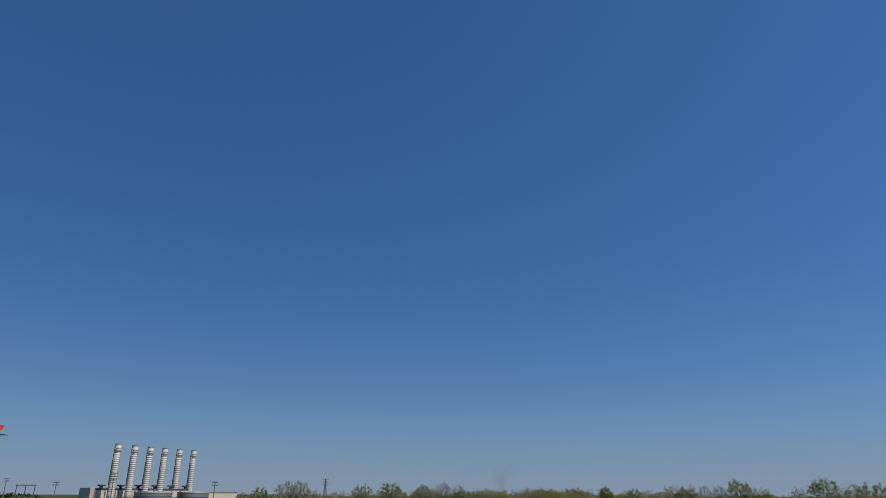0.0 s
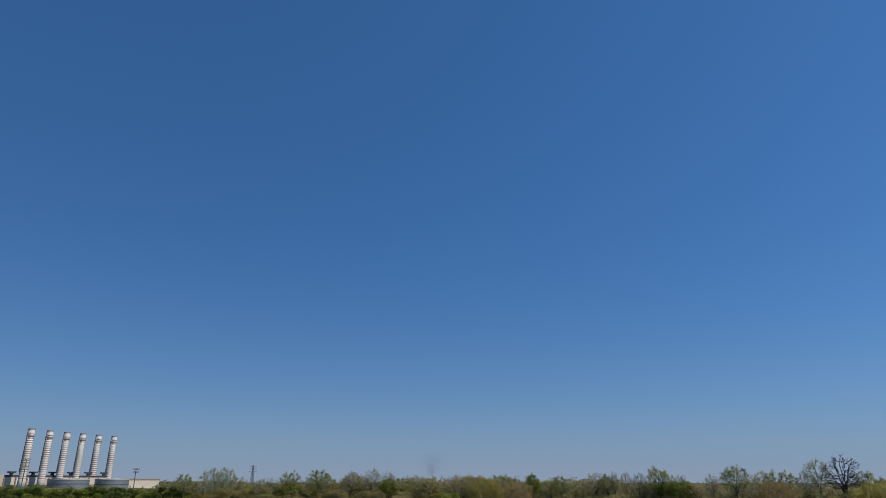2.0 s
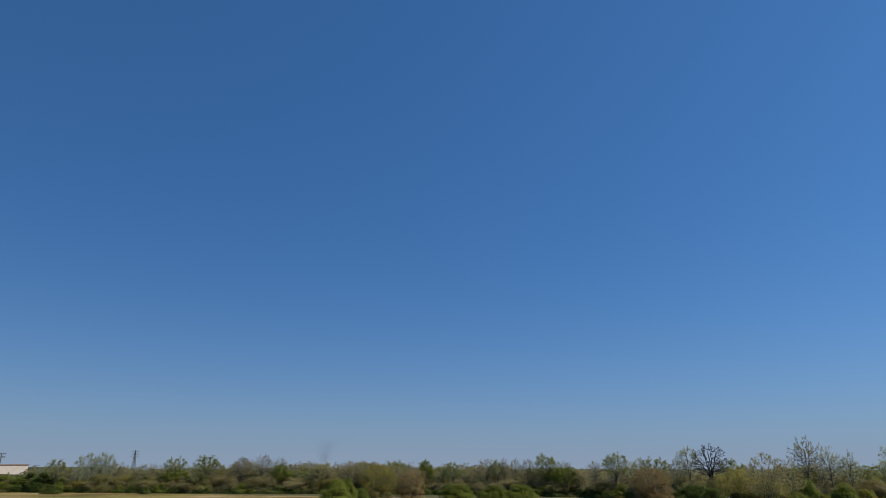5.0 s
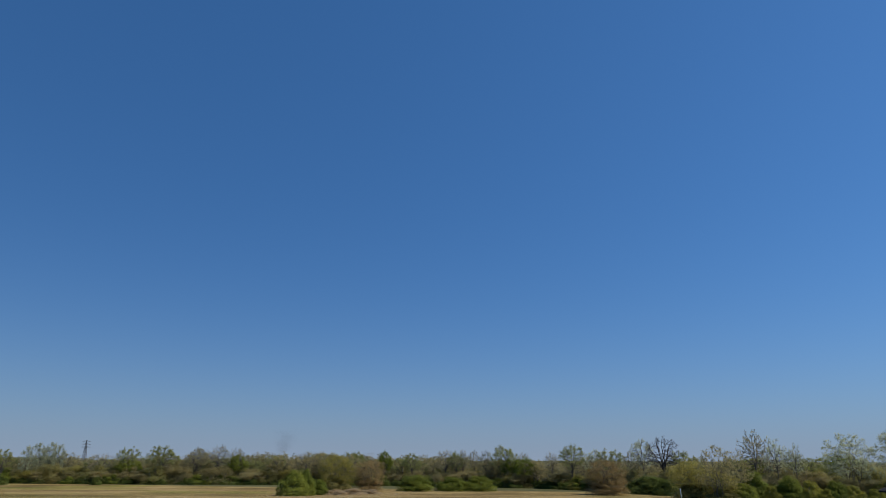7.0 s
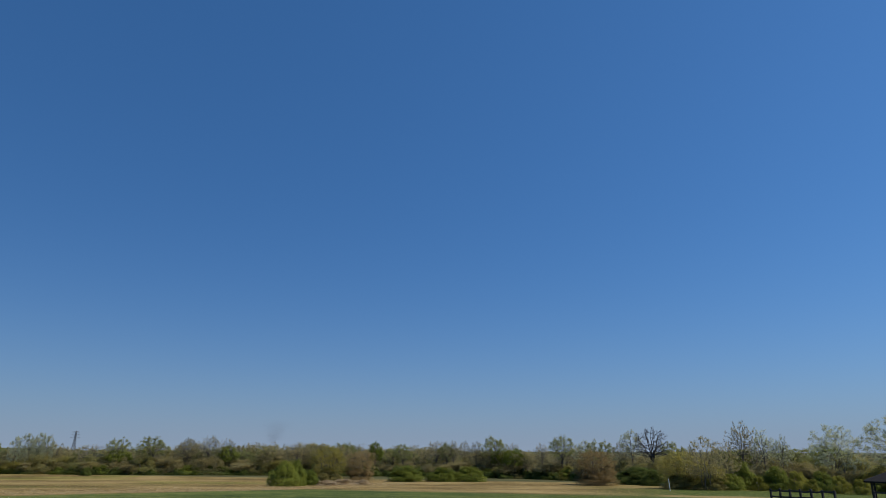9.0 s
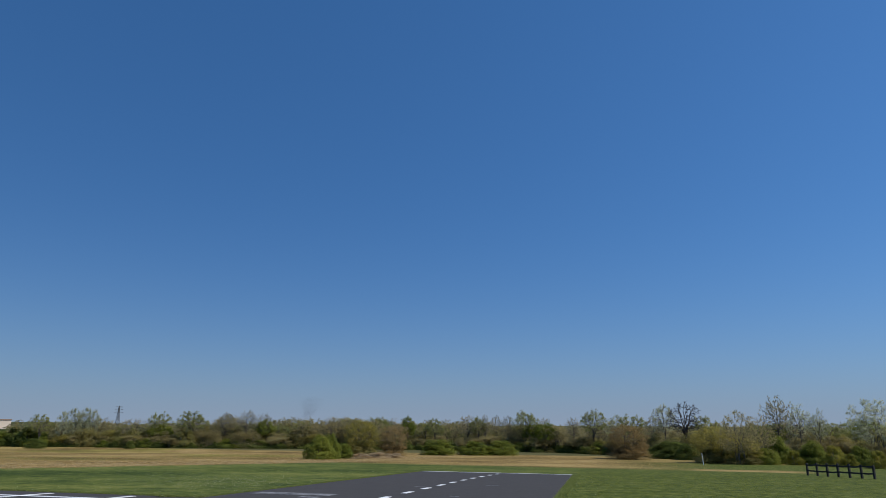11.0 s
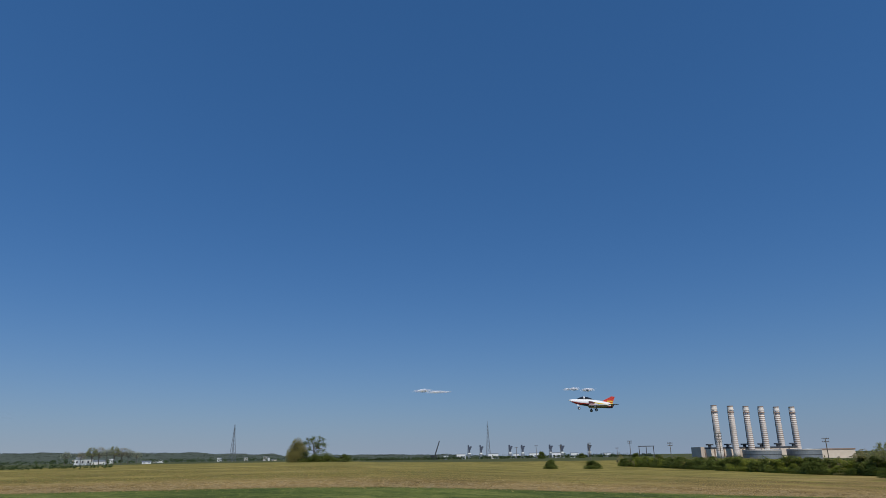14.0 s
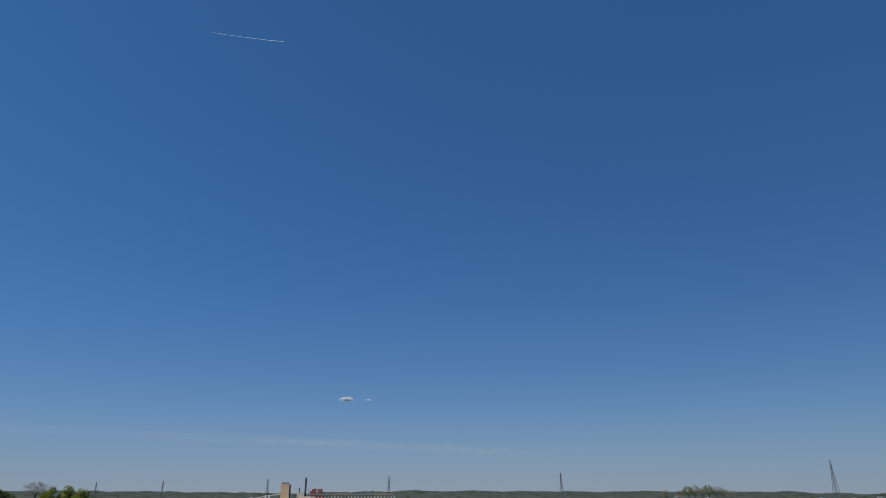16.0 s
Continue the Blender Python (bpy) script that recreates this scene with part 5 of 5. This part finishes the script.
JET_YELLOW = plain("jet_yellow", (0.6, 0.4, 0.03), (0.75, 0.52, 0.06), 0.3, 6.0, bump=0.02)
JET_DARK = plain("jet_dark", (0.02, 0.02, 0.025), (0.05, 0.05, 0.055), 0.3, 6.0, bump=0.02)
JET_MAROON = plain("jet_maroon", (0.07, 0.018, 0.015), (0.13, 0.035, 0.025), 0.35, 6.0, bump=0.02)
TYRE = plain("tyre", (0.015, 0.015, 0.015), (0.04, 0.04, 0.04), 0.8, 12.0)
JET_GLASS = plain("dark_canopy", (0.01, 0.012, 0.018), (0.03, 0.035, 0.045), 0.06, 4.0, bump=0.0)


def model_jet(az, el, d, head, bank, dive):
    a = radians(az)
    at = Vector((d * math.sin(a), d * math.cos(a), EYE.z + d * math.tan(radians(el))))
    ob = new("model_jet")
    ob.matrix_basis = Matrix.Translation(at) @ Matrix.Rotation(radians(90 - head), 4, "Z") @ Matrix.Rotation(radians(dive), 4, "Y") @ Matrix.Rotation(radians(bank), 4, "X")
    tagged(ob, "white, red and yellow model jet flying with wheels down", "model aircraft")
    rows = [(1.16, 0.008, -0.03, -0.01), (1.02, 0.045, -0.075, 0.03), (0.8, 0.085, -0.11, 0.075), (0.5, 0.12, -0.135, 0.11), (0.15, 0.165, -0.14, 0.15),
            (-0.25, 0.17, -0.14, 0.165), (-0.65, 0.145, -0.13, 0.15), (-0.95, 0.115, -0.11, 0.13), (-1.1, 0.095, -0.09, 0.115)]

    def section(row, a0, a1, n, grow=0.0):
        x, w, lo, hi = row
        lo = lo * 1.25
        c, h = (lo + hi) / 2, (hi - lo) / 2
        return [(x, (w + grow) * math.cos(a0 + (a1 - a0) * k / n), c + (h + grow) * math.sin(a0 + (a1 - a0) * k / n)) for k in range(n + 1)]

    body = Shape().loft([section(r, 0, math.tau * 15 / 16, 15) for r in rows])
    part("fuselage", body, JET_WHITE, ob, "white fuselage", smooth=True)

    def skin(name, r0, r1, a0, a1, mat, label, mirror=True):
        sh = Shape()
        for flip in ((0, 1) if mirror else (0,)):
            rings = [section(r, a0, a1, 6, 0.004 + 0.001 * (mat is JET_DARK)) for r in rows[r0:r1]]
            if flip:
                rings = [[(x, -y, z) for x, y, z in q] for q in rings]
            n = 7
            v = [p for q in rings for p in q]
            sh.add(v, [(i * n + k, i * n + k + 1, (i + 1) * n + k + 1, (i + 1) * n + k) for i in range(len(rings) - 1) for k in range(6)])
        part(name, sh, mat, ob, label, smooth=True)

    skin("belly", 1, 4, radians(-90), radians(-20), JET_RED, "red nose underside")
    skin("belly", 3, 9, radians(-90), radians(-34), JET_DARK, "near-black belly")
    skin("stripe", 3, 9, radians(-33), radians(-18), JET_RED, "red lower stripe")
    skin("stripe", 5, 9, radians(-16), radians(-6), JET_DARK, "black side stripe")
    skin("stripe", 4, 9, radians(-4), radians(12), JET_YELLOW, "yellow side stripe")
    skin("tail_band", 7, 9, radians(14), radians(70), JET_YELLOW, "yellow band round the tail")
    can = [(0.76, 0.01, 0.075, 0.08), (0.64, 0.06, 0.07, 0.16), (0.48, 0.085, 0.08, 0.235), (0.26, 0.09, 0.1, 0.255), (0.04, 0.06, 0.12, 0.22), (-0.12, 0.01, 0.14, 0.165)]
    part("canopy", Shape().loft([section(r, 0, math.tau * 11 / 12, 11) for r in can]), JET_GLASS, ob, "dark glass canopy", smooth=True)
    part("canopy_frame", Shape().loft([section(r, 0, math.tau * 11 / 12, 11, 0.006) for r in ((0.44, 0.087, 0.085, 0.242), (0.38, 0.089, 0.09, 0.247))]), JET_WHITE, ob)
    for sgn in (-1, 1):
        part("intake", Shape().loft([[(x, sgn * (y0 + w * cy), z + h * cz) for cy, cz in ((0, -1), (1, -0.8), (1, 0.8), (0, 1))] for x, y0, w, z, h in ((0.2, 0.13, 0.06, 0.0, 0.05), (0.1, 0.14, 0.06, 0.0, 0.055), (-0.1, 0.14, 0.03, 0.0, 0.045))]), JET_MAROON, ob, "maroon air intake duct")
        # the duct is solid; a near-black plate paints the shade inside its mouth
        part("intake_mouth", Shape().loft([[(x, sgn * (0.14 + 0.045 * cy), 0.042 * cz) for cy, cz in ((0, -1), (1, -0.8), (1, 0.8), (0, 1))] for x in (0.206, 0.196)]), JET_DARK, ob, "dark plate for the shaded intake opening")

        def blade(name, pts, thick, mat, label):
            sh = Shape()
            n = len(pts)
            up = [(x, sgn * y, z + thick / 2) for x, y, z in pts]
            lo = [(x, sgn * y, z - thick / 2) for x, y, z in pts]
            f = [tuple(range(n)), tuple(range(2 * n - 1, n - 1, -1))] + [(k, n + k, n + (k + 1) % n, (k + 1) % n) for k in range(n)]
            part(name, sh.add(up + lo, f), mat, ob, label)

        blade("wing", [(0.18, 0.12, -0.13), (-0.3, 0.8, -0.11), (-0.4, 0.86, -0.11), (-0.58, 0.86, -0.11), (-0.64, 0.12, -0.13)], 0.034, JET_WHITE, "white swept wing")
        blade("wing_underside", [(0.14, 0.14, -0.152), (-0.31, 0.79, -0.132), (-0.56, 0.82, -0.132), (-0.61, 0.14, -0.152)], 0.01, JET_DARK, "dark red-brown wing underside")
        blade("tailplane", [(-0.82, 0.09, 0.04), (-1.08, 0.46, 0.03), (-1.22, 0.46, 0.03), (-1.12, 0.09, 0.04)], 0.02, JET_DARK, "dark tailplane")
    fin = Shape()
    prof = [(-0.52, 0.13), (-0.98, 0.4), (-1.04, 0.44), (-1.22, 0.44), (-1.1, 0.1)]
    n = len(prof)
    fin.add([(x, 0.014, z) for x, z in prof] + [(x, -0.014, z) for x, z in prof], [tuple(range(n)), tuple(range(2 * n - 1, n - 1, -1))] + [(k, n + k, n + (k + 1) % n, (k + 1) % n) for k in range(n)])
    part("tail_fin", fin, JET_RED, ob, "red swept tail fin")
    part("fin_stripe", Shape().add([(-0.8, y, z) for y, z in ((0.018, 0.2), (-0.018, 0.2), (-0.018, 0.16), (0.018, 0.16))] + [(-1.12, y, z) for y, z in ((0.018, 0.24), (-0.018, 0.24), (-0.018, 0.16), (0.018, 0.16))], [(0, 1, 2, 3), (7, 6, 5, 4), (0, 4, 5, 1), (1, 5, 6, 2), (2, 6, 7, 3), (3, 7, 4, 0)]), JET_YELLOW, ob, "yellow band at the fin root")
    part("nozzle", Shape().loft([[(x, r * math.cos(t * math.tau / 12), 0.03 + r * math.sin(t * math.tau / 12)) for t in range(12)] for x, r in ((-1.06, 0.07), (-1.16, 0.06))]), JET_DARK, ob)
    for x, y, top, r in ((0.62, 0.0, -0.1, 0.06), (-0.14, 0.26, -0.05, 0.07), (-0.14, -0.26, -0.05, 0.07)):
        g = part("landing_gear", Shape().tube((x, y, top), (x - 0.01, y, -0.31), 0.014, 0.011, 8), GREY_METAL, ob, "steel landing gear leg")
        part("tyre", Shape().tube((x - 0.01, y - 0.022, -0.33), (x - 0.01, y + 0.022, -0.33), r, r, 16), TYRE, g, "black rubber tyre")
        part("rim", Shape().tube((x - 0.01, y - 0.027, -0.33), (x - 0.01, y + 0.027, -0.33), r * 0.5, r * 0.5, 12), JET_WHITE, g, "white wheel rim")
        part("gear_door", Shape().box(x + 0.06, y + (0.03 if y >= 0 else -0.03), -0.22, 0.1, 0.008, 0.12), JET_WHITE, ob)


model_jet(-25.5, 4.15, 32.5, -142.0, 0.0, -7.0)

# ================= clouds =================
CLOUD, ct, cb2 = nodes("cloud")
ccol = ramp(ct, noise_node(ct, 0.02, 4), (0.3, (0.92, 0.92, 0.93)), (0.7, (0.97, 0.97, 0.97)))
ct.links.new(ccol, cb2.inputs["Base Color"])
cb2.inputs["Roughness"].default_value = 1.0
ctr, cmx = ct.nodes.new("ShaderNodeBsdfTranslucent"), ct.nodes.new("ShaderNodeMixShader")
cmx.inputs[0].default_value = 0.6
ct.links.new(ccol, ctr.inputs[0])
ct.links.new(cb2.outputs[0], cmx.inputs[1])
ct.links.new(ctr.outputs[0], cmx.inputs[2])
ct.links.new(cmx.outputs[0], ct.nodes["Material Output"].inputs[0])


def cloud(az, el, wide, tall, flecks, seed, label):
    """A small cloud of very many flecks, dense within and thin at its edge."""
    g = np.random.default_rng(seed)
    d = 4400
    a = radians(az)
    right, away = np.array([math.cos(a), -math.sin(a), 0.0]), np.array([math.sin(a), math.cos(a), 0.0])
    pts = []
    for k in range(5):
        u, q = g.uniform(-0.7, 0.7), g.uniform(0.5, 1.0)
        n = flecks // 5
        p = g.normal(size=(n, 3))
        pts.append(right * (u * wide / 2 + p[:, :1] * wide * 0.14) + away * p[:, 1:2] * wide * 0.1 + np.array([0, 0, 1.0]) * (np.abs(np.tanh(p[:, 2:])) * tall * 0.5 * q + g.normal(size=(n, 1)) * tall * 0.07))
    ob = part("cloud", Shape().cards(np.concatenate(pts), 1.2, g, (0, 0, -9 * tall)), CLOUD)
    ob.location = (d * math.sin(a), d * math.cos(a), EYE.z + d * math.tan(radians(el)))
    tagged(ob, label, "cloud", "small clouds")


cloud(-93.1, 8.05, 110, 40, 9000, 1, "small white puffy fair-weather cloud")
cloud(-91.4, 8.1, 60, 10, 900, 2, "thin white wisp of cloud")
cloud(-39.6, 5.4, 130, 30, 9000, 3, "small flat white cloud")
cloud(-38.45, 5.3, 140, 26, 8500, 4, "small flat white cloud")
cloud(-27.1, 5.25, 80, 30, 6500, 5, "small flat white cloud")
cloud(-25.85, 5.12, 85, 34, 7500, 6, "small flat white cloud")


def sky_point(az, el, d):
    a, e = radians(az), radians(el)
    return Vector((d * math.sin(a) * math.cos(e), d * math.cos(a) * math.cos(e), EYE.z + d * math.sin(e)))


vg = np.random.default_rng(41)
VEIL, vt, vb = nodes("thin_cloud")
vb.inputs["Base Color"].default_value = (0.9, 0.9, 0.92, 1)
vb.inputs["Roughness"].default_value = 1.0
vsep = vt.nodes.new("ShaderNodeSeparateXYZ")
vt.links.new(vt.nodes.new("ShaderNodeTexCoord").outputs["Generated"], vsep.inputs[0])
edge = calc(vt, "MULTIPLY", calc(vt, "MULTIPLY", vsep.outputs[2], calc(vt, "SUBTRACT", 1.0, vsep.outputs[2])), 4.0)
ends = calc(vt, "MULTIPLY", calc(vt, "MULTIPLY", vsep.outputs[0], calc(vt, "SUBTRACT", 1.0, vsep.outputs[0])), 4.0)
streak = noise_node(vt, 0.004, 5, 0.6, stretch=(0.35, 1.0, 4.0))
dens = calc(vt, "MULTIPLY", calc(vt, "MULTIPLY", calc(vt, "POWER", edge, 1.5), ends), calc(vt, "MULTIPLY", calc(vt, "MAXIMUM", calc(vt, "SUBTRACT", streak, 0.34), 0.0), 1.25))
vclear, vmix, vtr, vm2 = vt.nodes.new("ShaderNodeBsdfTransparent"), vt.nodes.new("ShaderNodeMixShader"), vt.nodes.new("ShaderNodeBsdfTranslucent"), vt.nodes.new("ShaderNodeMixShader")
vtr.inputs[0].default_value = (0.9, 0.9, 0.92, 1)
vt.links.new(vb.outputs[0], vm2.inputs[1])
vt.links.new(vtr.outputs[0], vm2.inputs[2])
vt.links.new(dens, vmix.inputs[0])
vt.links.new(vclear.outputs[0], vmix.inputs[1])
vt.links.new(vm2.outputs[0], vmix.inputs[2])
vt.links.new(vmix.outputs[0], vt.nodes["Material Output"].inputs[0])
va, vz = sky_point(-122, 4.95, 4700), sky_point(-70, 3.2, 4700)
vmid, vlen = (va + vz) / 2, (vz - va).length
vshape = Shape()
for k in range(25):
    u = k / 24 - 0.5
    bow = 300 * (u * u - 0.25)
    vshape.v += [(u * vlen, bow, -34), (u * vlen, bow, 34)]
vshape.f = [(2 * k, 2 * k + 2, 2 * k + 3, 2 * k + 1) for k in range(24)]
cirrus = part("cirrus", vshape, VEIL, smooth=True)
cirrus.matrix_basis = Matrix.Translation(vmid) @ (vz - va).to_track_quat("X", "Z").to_matrix().to_4x4()
tagged(cirrus, "faint streak of high thin cloud above the hills", "cloud", kind="stuff")
SMOKE = leafy("smoke", (0.1, 0.1, 0.11), (0.2, 0.2, 0.21), 0.5)
smoke_pts = []
for k in range(10000):
    u = vg.beta(1.7, 2.0)
    p = sky_point(14.45 + 0.4 * vg.normal() * (0.5 + u) + 0.25 * u, 0.3 + 2.0 * u, 900)
    smoke_pts.append(tuple(p))
tagged(part("smoke", Shape().cards(smoke_pts, 0.09, vg), SMOKE), "faint grey wisp of smoke above the woods", "smoke", kind="stuff")

trail = Shape()
n = 14
for k in range(n):
    q0, q1 = k / n, (k + 1) / n
    trail.tube(sky_point(-108.6 + 7.0 * q0, 37.3 + 0.5 * q0, 4500), sky_point(-108.6 + 7.0 * q1, 37.3 + 0.5 * q1, 4500), 0.7 + 0.9 * q0, 0.7 + 0.9 * q1, 8, caps=False)
tagged(part("contrail", trail, CLOUD, smooth=True), "thin white vapour trail high in the sky", "contrail")

# ================= grass =================
HAY_BLADE = leafy("hay_blade", (0.27, 0.185, 0.072), (0.45, 0.325, 0.14), 0.6)


def blades(name, label, mat, count, where, h0, h1, width, seed):
    """Upright blades scattered where the test allows, joined."""
    g = np.random.default_rng(seed)
    sh = Shape()
    made = 0
    while made < count:
        az, d = radians(g.uniform(-75, 66)), where[0] + (where[1] - where[0]) * g.uniform() ** 1.5
        x, y = d * math.sin(az), d * math.cos(az)
        if not where[2](x, y, g):
            continue
        z, t = land(x, y) - 0.01, g.uniform(0, math.pi)
        h, w = g.uniform(h0, h1), width * g.uniform(0.6, 1.4)
        dx, dy = math.cos(t) * w, math.sin(t) * w
        lx, ly = g.normal() * h * 1.7, g.normal() * h * 1.7
        n = len(sh.v)
        sh.v += [(x - dx, y - dy, z), (x + dx, y + dy, z), (x + lx, y + ly, z + h)]
        sh.f.append((n, n + 1, n + 2))
        made += 1
    return tagged(part(name, sh, mat), label, "grass", kind="stuff")


def runway_rw(x, y):
    return RA.x * x + RA.y * y, RW.x * x + RW.y * y


def on_paving(x, y):
    r, w = runway_rw(x, y)
    return (r < TAXI_END and RUN_R - 0.1 < w < TAXI_R + 0.05) or (r < RUN_END + 0.05 and left_edge(r) - 0.05 < w < right_edge(r) + 0.05) or (APRON_NEAR - 0.05 < r < APRON_END + 0.05 and APRON_L - 0.05 < w < RUN_L + 0.1)


def across(x, y):
    return -UY * x + UX * y


def is_lawn(x, y, g):
    return not on_paving(x, y) and across(x, y) < 46.5 + g.normal() and (UX * x + UY * y < 98 + 3 * g.normal() or across(x, y) < 0)


def is_hay(x, y, g):
    return across(x, y) > 46 + g.normal() or (UX * x + UY * y > 97 + 2 * g.normal() and across(x, y) > -5 + 6 * g.normal())


blades("hay_grass", "dry brown uncut grass of the field", HAY_BLADE, 26000, (35, 240, is_hay), 0.015, 0.035, 0.032, 32)


blades("hay_tufts", "clumps of taller dry grass in the field", leafy("hay_tuft", (0.34, 0.245, 0.09), (0.58, 0.43, 0.185), 0.65), 45000, (44, 170, is_hay), 0.02, 0.075, 0.09, 35)


def verge(count, seed):
    """Longer grass that leans over the edges of the paving."""
    g = np.random.default_rng(seed)
    sh = Shape()
    for k in range(count):
        side = k % 7
        if side == 0:
            r = g.uniform(5, RUN_END)
            if r < TAXI_END:
                continue
            w = right_edge(r) + abs(g.normal()) * 0.25
        elif side == 1:
            r = g.uniform(APRON_END, RUN_END)
            w = left_edge(r) - abs(g.normal()) * 0.2
        elif side == 2:
            r, w = APRON_END + abs(g.normal()) * 0.2, g.uniform(APRON_L, -13.6)
        elif side == 3:
            r, w = APRON_NEAR - abs(g.normal()) * 0.15, g.uniform(APRON_L, RUN_L)
        elif side == 6:
            r, w = TAXI_END + 0.05 + abs(g.normal()) * 0.2, g.uniform(0.0, TAXI_R)
        elif side == 4:
            r, w = g.uniform(APRON_NEAR, APRON_END), APRON_L - abs(g.normal()) * 0.2
        else:
            r, w = RUN_END + abs(g.normal()) * 0.25, g.uniform(-15.2, RUN_R)
        p = field(r, w)
        h, t = g.uniform(0.03, 0.1), g.uniform(0, math.pi)
        n = len(sh.v)
        sh.v += [(p.x - 0.026 * math.cos(t), p.y - 0.026 * math.sin(t), p.z), (p.x + 0.026 * math.cos(t), p.y + 0.026 * math.sin(t), p.z), (p.x + g.normal() * 0.08, p.y + g.normal() * 0.08, p.z + h)]
        sh.f.append((n, n + 1, n + 2))
    return tagged(part("verge_grass", sh, leafy("verge_blade", (0.13, 0.165, 0.035), (0.3, 0.33, 0.1), 0.55)), "longer grass along the edge of the asphalt", "grass", kind="stuff")


verge(54000, 33)


def tufts(name, label, mat, count, each, near, far, allow, spread, h0, h1, width, seed, lean=0.5):
    """Clumps of blades that fan out from one root, joined."""
    g = np.random.default_rng(seed)
    sh = Shape()
    made = 0
    while made < count:
        az, d = radians(g.uniform(-75, 66)), g.uniform(near, far)
        x, y = d * math.sin(az), d * math.cos(az)
        if not allow(x, y, g):
            continue
        made += 1
        z, size = land(x, y) - 0.01, g.uniform(0.6, 1.3)
        for k in range(each):
            t, q, h = g.uniform(0, math.tau), spread * size * math.sqrt(g.uniform()), g.uniform(h0, h1) * size
            bx, by = x + q * math.cos(t), y + q * math.sin(t)
            n = len(sh.v)
            sh.v += [(bx - width * math.sin(t), by + width * math.cos(t), z), (bx + width * math.sin(t), by - width * math.cos(t), z), (bx + h * lean * math.cos(t), by + h * lean * math.sin(t), z + h)]
            sh.f.append((n, n + 1, n + 2))
    return tagged(part(name, sh, mat), label, "grass", kind="stuff")


def is_field_edge(x, y, g):
    return 46.5 < across(x, y) < 47 + abs(g.normal()) * 9 and is_hay(x, y, g)


def is_rank(x, y, g):
    r, w = runway_rw(x, y)
    return w > -1.3 and r > 22.2 and is_lawn(x, y, g)


tufts("rank_grass", "longer uneven green grass beside the runway", leafy("rank_blade", (0.15, 0.185, 0.035), (0.34, 0.37, 0.1), 0.65), 5200, 9, 21, 75, is_rank, 0.13, 0.015, 0.05, 0.018, 39, 1.7)
STRAW = leafy("straw", (0.36, 0.25, 0.1), (0.8, 0.63, 0.36), 0.6)
tufts("straw_tufts", "pale straw tufts along the edge of the hayfield", STRAW, 4600, 12, 47, 190, is_field_edge, 0.3, 0.03, 0.08, 0.075, 36, 2.2)
tufts("field_tufts", "scattered straw and weed tufts in the hayfield", HAY_BLADE, 2600, 10, 50, 200, is_hay, 0.36, 0.02, 0.06, 0.07, 37, 2.4)
tufts("lawn_clover", "low clover and coarse grass tufts in the lawn", leafy("clover", (0.12, 0.165, 0.035), (0.27, 0.31, 0.095), 0.6), 7000, 9, 14, 60, is_lawn, 0.1, 0.012, 0.03, 0.022, 38, 2.6)
FLOWER = leafy("flower", (0.4, 0.41, 0.22), (0.66, 0.64, 0.4), 0.3)
fg = np.random.default_rng(34)
pts = []
while len(pts) < 2300:
    az, d = (radians(fg.normal(8.5, 4.0)), fg.normal(38, 5.5)) if len(pts) < 1850 else (radians(fg.uniform(-25, 40)), fg.uniform(24, 60))
    x, y = d * math.sin(az), d * math.cos(az)
    if is_lawn(x, y, fg):
        pts.append((x, y, land(x, y) + 0.06))
tagged(part("flowers", Shape().cards(pts, 0.017, fg), FLOWER), "small white flowers scattered in the lawn", "flowers", kind="stuff")
